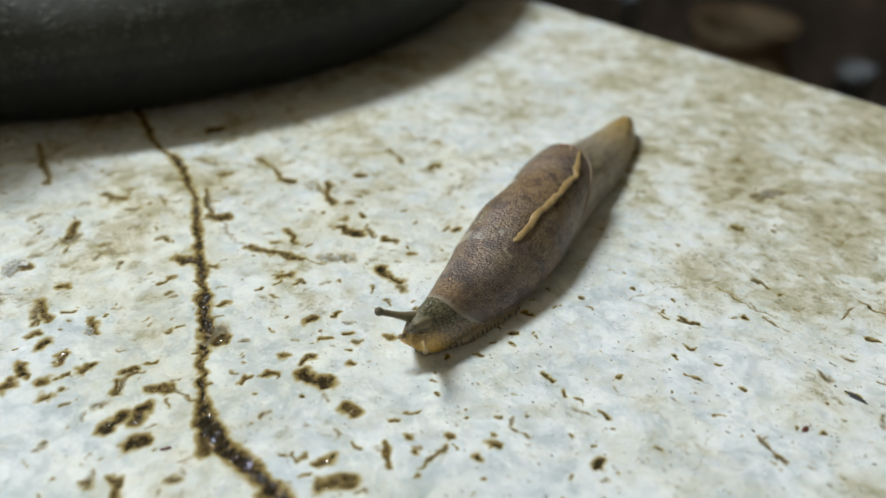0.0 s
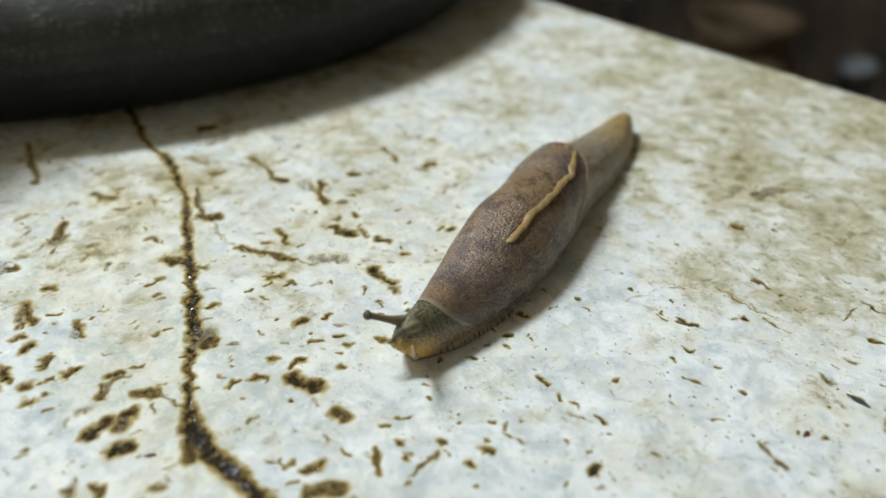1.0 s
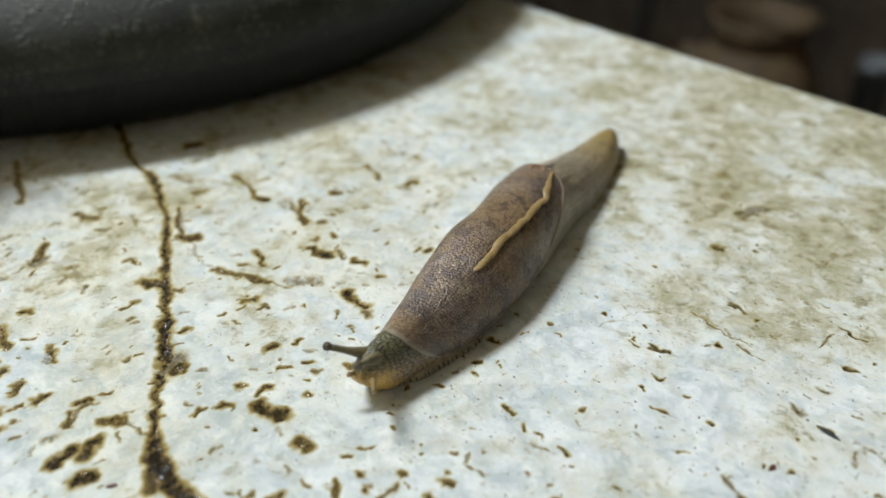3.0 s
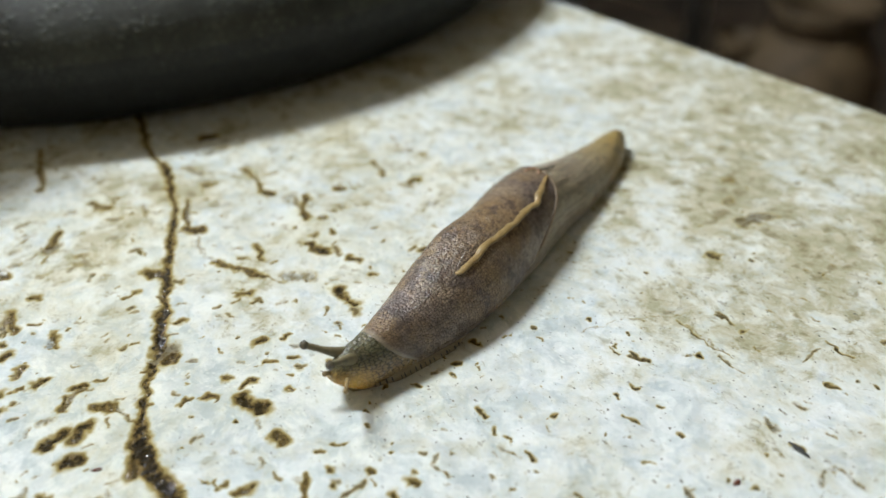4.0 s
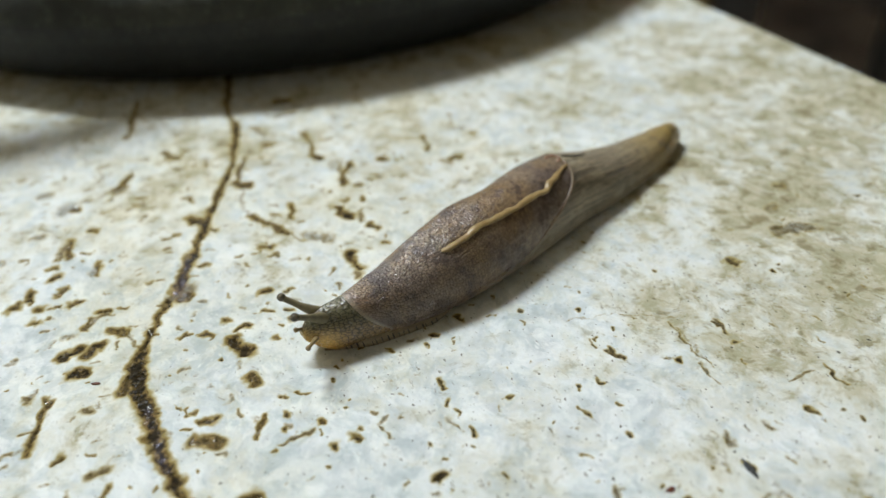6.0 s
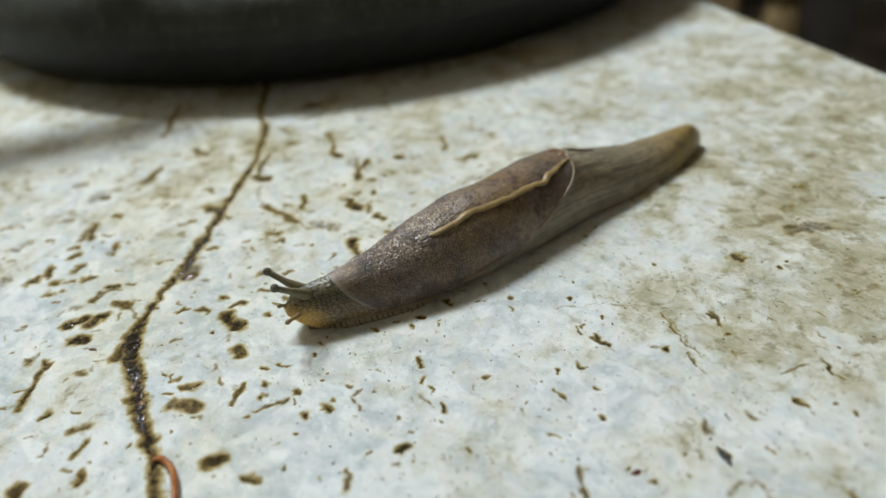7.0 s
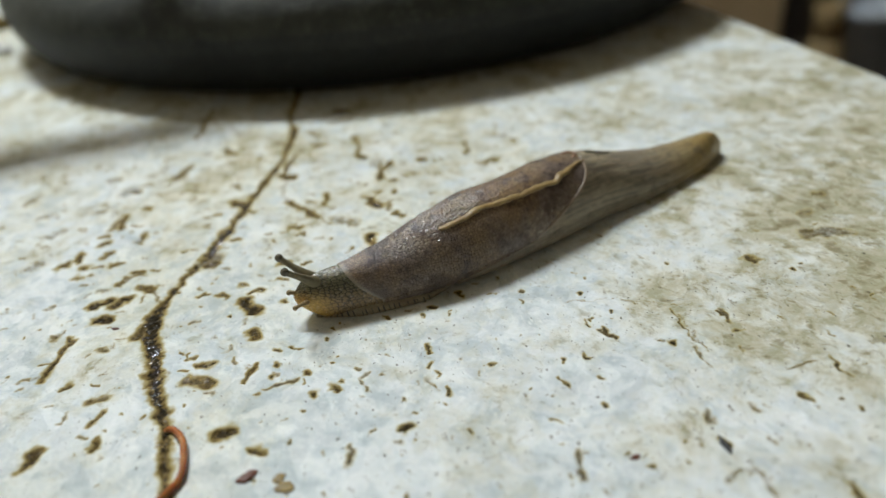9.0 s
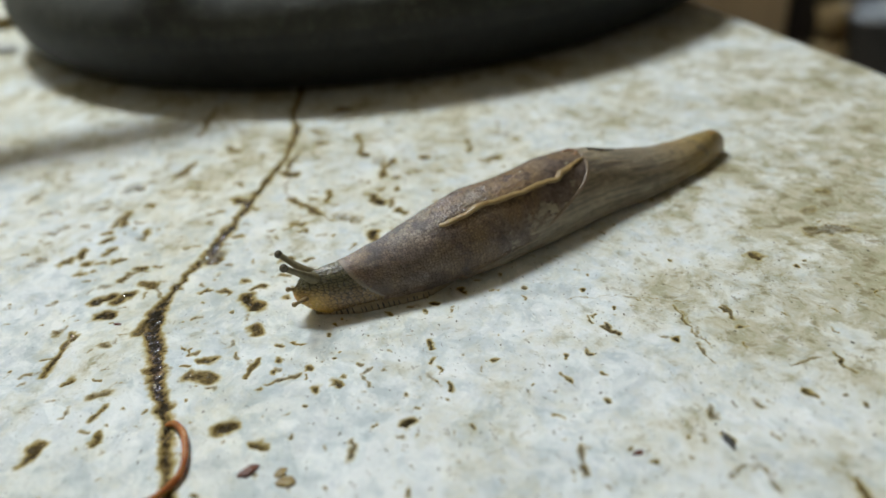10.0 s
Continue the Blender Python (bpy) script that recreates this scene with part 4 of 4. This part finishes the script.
def skin(name, s_start, s_end, rows, cols, phi0, phi1, material, grow=1.0, lip=0.0, rough=0.0, taper=0.0, cell=(0.34, 0.34), proud=0.05, seed=1, calm=None, furrows=0.0):
    """A sheet of skin; s_start and s_end give its ends at each phi. lip: how far its ends turn in; cell: tubercles' length
    and width and proud their height, in millimetres; calm: places along the slug from which they rise to full height."""
    closed = phi1 - phi0 > 6.2
    t = np.linspace(0, 1, rows)
    g = np.full(rows, grow)
    if lip:
        t = np.concatenate([[0.008, 0.003, 0.0], t[1:-1], [1.0, 0.997, 0.992]])
        g = np.concatenate([grow - lip * np.array([2.2, 1.2, 0.4]), g[1:-1], grow - lip * np.array([0.4, 1.2, 2.2])])
    phi = phi0 + (phi1 - phi0) * np.arange(cols) / (cols if closed else cols - 1)
    T, P = np.meshgrid(t, phi, indexing="ij")
    S = s_start(P) + (s_end(P) - s_start(P)) * T
    w, h = (np.interp(S, STATION_FINE, q) for q in (HALF_T, TALL_T))
    mm = 100 * np.sqrt(w * h)
    a, b = 100 * S, P * (0.55 * mm + 3.2)
    ends = np.clip(np.minimum(0.1 + 9 * T, 0.1 + 9 * (1 - T)), 0, 1) if lip else 1.0
    swell = rough * ends * (value_noise(a, b, 2.6, 31) + 0.55 * value_noise(a, b, 1.1, 32))
    wa = a + 0.16 * value_noise(a, b, 0.6, 33) + 0.10 * value_noise(a, b, 0.3, 35)
    wb = b + 0.16 * value_noise(a, b, 0.6, 34) + 0.10 * value_noise(a, b, 0.3, 36)
    dome, gap, owner = tubercles(wa / cell[0], wb / cell[1], seed)
    tall = proud * (0.7 + 0.6 * owner)
    if calm:
        tall = tall * (calm[2] + (1 - calm[2]) * np.clip((S - calm[0]) / (calm[1] - calm[0]), 0, 1))
    lift = dome * tall - proud * 0.6
    gap = gap * tall / (proud * (0.7 + 0.6 * owner))
    lines = np.zeros_like(S)
    if furrows:
        lines = 0.6 * value_noise(0.10 * a + 0.25 * value_noise(a, b, 2.0, 41), b, 0.42, 42) + 0.4 * value_noise(0.2 * a, b, 0.21, 43)
        lift = lift + furrows * lines
    thin = 1 - taper * np.clip((T - 0.90) / 0.10, 0, 1)
    size = 1 + (g[:, None] - 1 + swell) * thin + lift * (ends if lip else 1.0) / mm
    s_, u, z = skin_points(S, P, size)
    verts = np.stack([(AHEAD.x * s_ + SIDE.x * u) * DM, (AHEAD.y * s_ + SIDE.y * u) * DM, z * DM], -1).reshape(-1, 3)
    faces = grid_faces(len(t), cols, closed)
    if closed:
        faces += [tuple(range(cols))[::-1], tuple((len(t) - 1) * cols + k for k in range(cols))]
    me = mesh_of(name, verts.tolist(), faces, material)
    for key, values in (("along", T), ("dome", dome), ("gap", gap), ("cell", owner), ("lines", lines)):
        me.attributes.new(key, "FLOAT", "POINT").data.foreach_set("value", np.broadcast_to(values, S.shape).reshape(-1).astype(np.float32))
    return me


def build_slug():
    slug = new("slug")
    tagged(slug, "brown-grey slug with a wet grainy mantle and a yellow ridge", "slug")
    slug.matrix_world = Matrix.Translation(TAIL_END * DM)
    turn = 2 * math.pi
    under, over = radians(-90), radians(270)
    tail = part("tail", skin("tail", lambda p: -0.013 + 0 * p, lambda p: 0.60 + 0 * p, 300, 300, under, over, TAIL_SKIN, 0.985, 0, 0.010, 0, (2.4, 0.36), 0.03, 3, None, 0.07), slug, "smooth ochre-grey tail with fine lengthwise lines")
    side = lambda p: 1 - np.maximum(0.0, np.sin(p))
    back = lambda p: np.minimum(0.63, 0.306 + np.where(np.cos(p) > 0, 0.15, 0.10) * (1 - np.sin(p)) ** 1.9)
    front = lambda p: 0.746 - 0.016 * side(p) - 0.026 * side(p) ** 2
    mantle = part("mantle", skin("mantle", back, front, 620, 500, radians(-45), radians(225), SKIN, 1.034, 0.010, 0.009, 0.85, (0.48, 0.45), 0.135, 5, (0.36, 0.56, 0.10)), slug, "brown tubercled mantle, glistening")
    neck = lambda p: 0.62 + 0 * p
    snout = lambda p: 0.813 + 0 * p
    head = part("head", skin("head", neck, snout, 220, 260, under, over, HEAD_SKIN, 0.985, 0, 0.010, 0, (0.74, 0.58), 0.085, 7), slug, "olive head shading to amber at the mouth")
    # the wavy ridge on the mantle
    ridge = []
    for k in range(60):
        t = k / 59
        s, u = 0.310 + 0.282 * t, 0.006 + 0.046 * t + 0.021 * min(1.0, max(0.0, (t - 0.05) / 0.20)) * (1 - t) ** 0.6 + 0.0034 * noise.noise((7.5 * t, 3.1, 0)) + 0.0022 * noise.noise((17 * t, 7.7, 0))
        c, w, h = (smooth_at(q, s) for q in (CENTRE_T, HALF_T, TALL_T))
        phi = math.acos(max(-1, min(1, (u - c) / (w * 1.03))))
        _, _, z = skin_point(s, phi, 1.036)
        ridge.append(slug_place(s, u, z + 0.0004))
    thick = [DM * 0.0057 * min(1, 0.35 + 4 * (k / 59), 0.7 + 5 * (1 - k / 59)) * (1 + 0.16 * math.sin(k * 0.9) * math.sin(k * 0.37)) for k in range(60)]
    part("ridge", sweep("ridge", ridge, thick, KEEL_SKIN, 12, 0.62), mantle, "wavy yellow ridge")
    # pale hem along the rear border of the mantle
    hem = []
    for k in range(50):
        p = radians(86 - 84 * k / 49)
        hem.append(slug_place(*skin_point(float(back(p)) + 0.0025, p, 1.016)))
    part("hem", sweep("hem", hem, [DM * 0.0032 * min(1.0, 0.3 + 6 * k / 49, 0.3 + 6 * (1 - k / 49)) for k in range(50)], HEM_SKIN, 8), mantle, "thin pale hem of the mantle")
    # dark slit behind the mantle
    slit = [slug_place(x, smooth_at(CENTRE_T, x) + v, skin_point(x, radians(90), 0.985)[2] + 0.0012) for x, v in ((0.246, -0.002), (0.258, 0.001), (0.270, 0.003), (0.282, 0.003), (0.292, 0.001), (0.300, -0.003))]
    part("slit", sweep("slit", slit, [0.00004, 0.00010, 0.00015, 0.00019, 0.00020, 0.00010], DARK_SKIN, 8), tail, "dark slit")
    # pinkish fold where the mantle closes over the slit
    fold = curve_through([slug_place(x, smooth_at(CENTRE_T, x) + v, skin_point(x, radians(90), 1.02)[2] + 0.0002) for x, v in ((0.328, -0.012), (0.316, -0.010), (0.309, -0.003), (0.311, 0.004), (0.320, 0.010))], 6)
    part("fold", sweep("fold", fold, [0.00028 * (1 + 0.25 * math.sin(1.3 * k)) for k in range(len(fold))], FOLD_SKIN, 10, 0.7), mantle, "pinkish fold at the mantle's rear")

    def sole_edge(s):
        c = smooth_at(CENTRE_T, s)
        front = float(np.interp(s, (0.58, 0.64, 0.70, 0.73, 0.766, 0.788, 0.798), (0.070, 0.066, 0.054, 0.042, 0.0225, 0.010, 0.001)))
        return c, min(front, smooth_at(HALF_T, s) * (0.60 + 0.48 * min(1, max(0, (s - 0.56) / 0.08))))

    # foot: a thin sole with a fringe of dark ticks under the head
    sole = []
    cols = 9
    rows = 60
    for r in range(rows):
        s = 0.004 + (0.790 - 0.004) * r / (rows - 1)
        c, w = sole_edge(s)
        rise = float(np.interp(s, (0.58, 0.70), (0.55, 1.0)))
        for u, z in ((-1.0, 0.0), (-1.01, 0.004), (-0.97, 0.0105), (-0.6, 0.016), (0, 0.018), (0.6, 0.016), (0.97, 0.0105), (1.01, 0.004), (1.0, 0.0)):
            sole.append(slug_place(s, c + u * w * (1.0 if u > 0 else 0.8), z * rise))
    faces = grid_faces(rows, cols, False) + [tuple(range(cols)), tuple((rows - 1) * cols + k for k in range(cols))[::-1]]
    foot = part("foot", mesh_of("foot", sole, faces, FOOT_SKIN), head, "pale foot fringe with dark ticks")
    tick_rng = random.Random(3)
    for edge in (1, -1):
        for k in range(19):
            s = 0.635 + 0.146 * k / 18 + tick_rng.uniform(-0.003, 0.003)
            c, w = sole_edge(s)
            run = [slug_place(s + 0.002 * z / 0.01, c + edge * (1.0 if edge > 0 else 0.8) * w * (1.012 - 0.012 * z / 0.01), z) for z in (0.001, 0.004, 0.0075, 0.0040 + 0.0068 * min(1.0, 0.3 + k / 12))]
            size = tick_rng.uniform(0.00007, 0.00014)
            ob = new("tick", sweep("tick", run, [size * 0.7, size, size, size * 0.6], DARK_SKIN, 6))
            ob.parent = foot
    # tentacles
    stalks = []
    for name, run, thick, tip, dark in (
        ("eye_tentacle", ((0.770, 0.025, 0.045), (0.797, 0.014, 0.066), (0.820, -0.007, 0.0825)), 0.00048, 0.00060, EYE_SKIN),
        ("eye_tentacle", ((0.770, 0.033, 0.045), (0.798, 0.042, 0.068), (0.829, 0.054, 0.094)), 0.00048, 0.00060, EYE_SKIN),
        ("lower_tentacle", ((0.795, 0.024, 0.036), (0.807, 0.023, 0.041), (0.819, 0.023, 0.046)), 0.00028, 0.00037, PALE_TENTACLE),
        ("lower_tentacle", ((0.792, 0.036, 0.032), (0.806, 0.050, 0.039), (0.823, 0.067, 0.048)), 0.00028, 0.00037, PALE_TENTACLE),
    ):
        pts = curve_through([slug_place(*q) for q in run], 6)
        n = len(pts)
        radii = [thick * ((2.9 if name[0] == "e" else 2.2) - (2.0 if name[0] == "e" else 1.3) * min(1, 1.45 * k / (n - 1)) ** 0.6) for k in range(n)]
        stalk = part(name, sweep(name, pts, radii, TENTACLE_SKIN if name[0] == "e" else PALE_TENTACLE, 14), head, "translucent olive tentacle")
        if name == "eye_tentacle":
            stalks.append((stalk, slug_place(*run[0])))
        bm = bmesh.new()
        bmesh.ops.create_icosphere(bm, subdivisions=3, radius=tip, matrix=Matrix.Translation(pts[-1]))
        tip_ob = new("tentacle_tip", bm_mesh("tentacle_tip", bm, dark, True))
        tip_ob.parent = stalk
    return slug, mantle, head, stalks


SLUG, MANTLE, HEAD, STALKS = build_slug()


# ---- small things on the worktop ----
def build_worm():
    run = curve_through([(-8.9, 46.6, 0.1), (-7.8, 46.9, 0.4), (-5.4, 46.0, 0.58), (-3.6, 44.4, 0.56), (-1.9, 42.4, 0.52), (-1.2, 40.9, 0.48), (-1.2, 39.2, 0.45), (-1.7, 37.2, 0.36), (-3.0, 35.2, 0.28), (-5.0, 33.2, 0.22)], 22)
    pts = [Vector(p) / 1000 for p in run]
    n = len(pts)
    radii = [0.00042 * min(1, 0.45 + 6 * k / n, 0.4 + 6 * (1 - k / n)) * (1 + 0.08 * math.sin(1.05 * k) + 0.14 * noise.noise((0.09 * k, 0, 0)) + 0.05 * noise.noise((0.4 * k, 3, 0))) for k in range(n)]
    return tagged(new("worm", sweep("worm", pts, radii, WORM_SKIN, 14)), "thin glossy red worm curled in the crack", "worm")


build_worm()


def crumb(name, x, y, length, width, height, angle, material, label, seed):
    """An irregular scrap, in millimetres."""
    bm = bmesh.new()
    bmesh.ops.create_icosphere(bm, subdivisions=3, radius=1.0)
    for v in bm.verts:
        f = 1 + 0.38 * noise.noise(v.co * 1.3 + Vector((seed * 7.1, 0, 0))) + 0.10 * noise.noise(v.co * 2.6 + Vector((0, seed * 3.3, 0)))
        v.co = Vector((v.co.x * f * length / 2000, v.co.y * f * width / 2000, max(v.co.z * f, -0.35) * height / 1000 + 0.35 * height / 1000))
    ob = new(name, bm_mesh(name, bm, material, True))
    ob.matrix_world = pose(x / 1000, y / 1000, -0.00004, 0, 0, angle)
    return tagged(ob, label, "debris", name + "s on the marble")


crumb("husk", 5.35, 44.8, 2.4, 1.4, 0.28, 72, RED_BIT, "dark red husk lying on the marble", 1)
crumb("husk", -31.5, 59.6, 1.3, 0.5, 0.2, 20, RED_BIT, "dark red husk lying on the marble", 2)
crumb("crumb", 8.9, 46.0, 1.5, 1.2, 0.16, 100, OCHRE_BIT, "ochre lump on the marble", 3)
crumb("crumb", 10.2, 45.2, 2.0, 1.6, 0.2, 20, OCHRE_BIT, "ochre lump on the marble", 4)

crumb("husk", 43.8, 63.6, 1.3, 0.6, 0.2, 40, RED_BIT, "dark red husk lying on the marble", 5)
# two blobs added for a pale glint and a beige blur beside the pot
crumb("crumb", -190.0, 157.0, 8.0, 5.0, 2.0, 30, PALE_BLOB, "pale grey blob standing in for a glint beside the pot", 7)
crumb("crumb", -222.0, 181.0, 10.0, 8.0, 3.0, 60, OCHRE_BIT, "ochre lump on the marble", 8)
crumb("splinter", 52.2, 68.9, 2.7, 0.75, 0.22, -52, DARK_BIT, "dark grey splinter lying on the marble", 6)


# ---- dim clutter below and beyond the worktop ----
def build_carton(x, y, w, d, top, turn):
    box = new("carton")
    tagged(box, "tan cardboard carton standing on the floor", "carton")
    box.matrix_world = pose(x, y, FLOOR_Z, 0, 0, turn)
    h = top - FLOOR_Z
    part("carton_body", box_mesh("carton_body", (w, d, h - 0.004), CARDBOARD, 0.003, Matrix.Translation((0, 0, h / 2))), box)
    for sign in (1, -1):
        flap = box_mesh("flap", (w, d / 2 - 0.002, 0.004), CARDBOARD, 0.001, Matrix.Translation((0, sign * d / 4, h + 0.002)))
        part("flap", flap, box)
    return box


def build_clay_pot(x, y, r, top, material=CLAY, label="round brown clay pot standing on the floor"):
    h = top - FLOOR_Z
    jar = new("clay_pot")
    tagged(jar, label, "pot", "clay pots on the floor")
    jar.matrix_world = pose(x, y, FLOOR_Z)
    belly = [(0.001, 0), (0.55 * r, 0), (0.85 * r, 0.18 * h), (r, 0.45 * h), (0.92 * r, 0.72 * h), (0.62 * r, 0.88 * h), (0.54 * r, 0.88 * h), (0.5 * r, 0.8 * h), (0.001, 0.3 * h)]
    rim = [(0.54 * r, 0.88 * h), (0.62 * r, 0.88 * h), (0.60 * r, 0.94 * h), (0.72 * r, h), (0.66 * r, h), (0.54 * r, 0.92 * h), (0.54 * r, 0.88 * h)]
    part("jar_body", lathe("jar_body", belly, material, 64), jar)
    part("jar_rim", lathe("jar_rim", rim, material, 64), jar)
    return jar


def build_bucket(x, y, r, top, material=BLUE_PLASTIC):
    h = top - FLOOR_Z
    bucket = new("bucket")
    tagged(bucket, "pale blue plastic bucket standing on the floor", "bucket", "buckets on the floor")
    bucket.matrix_world = pose(x, y, FLOOR_Z)
    part("bucket_body", lathe("bucket_body", [(0.001, 0), (0.8 * r, 0), (r, h - 0.02), (1.05 * r, h - 0.02), (1.05 * r, h), (0.97 * r, h), (0.78 * r, 0.01), (0.001, 0.01)], material, 64), bucket)
    return bucket


build_carton(-0.20, 1.62, 0.26, 0.22, -0.27, 4)
build_clay_pot(0.016, 1.56, 0.045, -0.34, OCHRE_CLAY, "round ochre clay pot standing on the floor")
build_bucket(0.088, 1.58, 0.055, -0.345, WHITE_PLASTIC)
build_clay_pot(0.57, 1.45, 0.14, -0.40)
build_clay_pot(0.44, 1.48, 0.06, -0.48)
build_bucket(0.36, 1.50, 0.02, -0.36)
build_bucket(0.74, 1.32, 0.03, -0.44)


# ---- movement ----
def motions():
    """The slug creeps on: its tail stays, mantle and head push forward by some millimetres."""
    def creep(total):
        return [(t, pose(*(AHEAD * (total * DM * (t - 5.0) / 10.0)))) for t in (0.0, 2.5, 5.0, 7.5, 10.0)]

    walk(MANTLE, creep(0.036))
    walk(HEAD, creep(0.044))
    # the eye tentacles rise slowly, each about its root
    for stalk, root in STALKS:
        rows = []
        for t, lift in ((0.0, -7.0), (2.5, -5.0), (5.0, -0.5), (7.5, 4.5), (10.0, 6.0)):
            rows.append((t, Matrix.Translation(root) @ Matrix.Rotation(radians(-lift), 4, SIDE) @ Matrix.Translation(-root)))
        walk(stalk, rows)


motions()
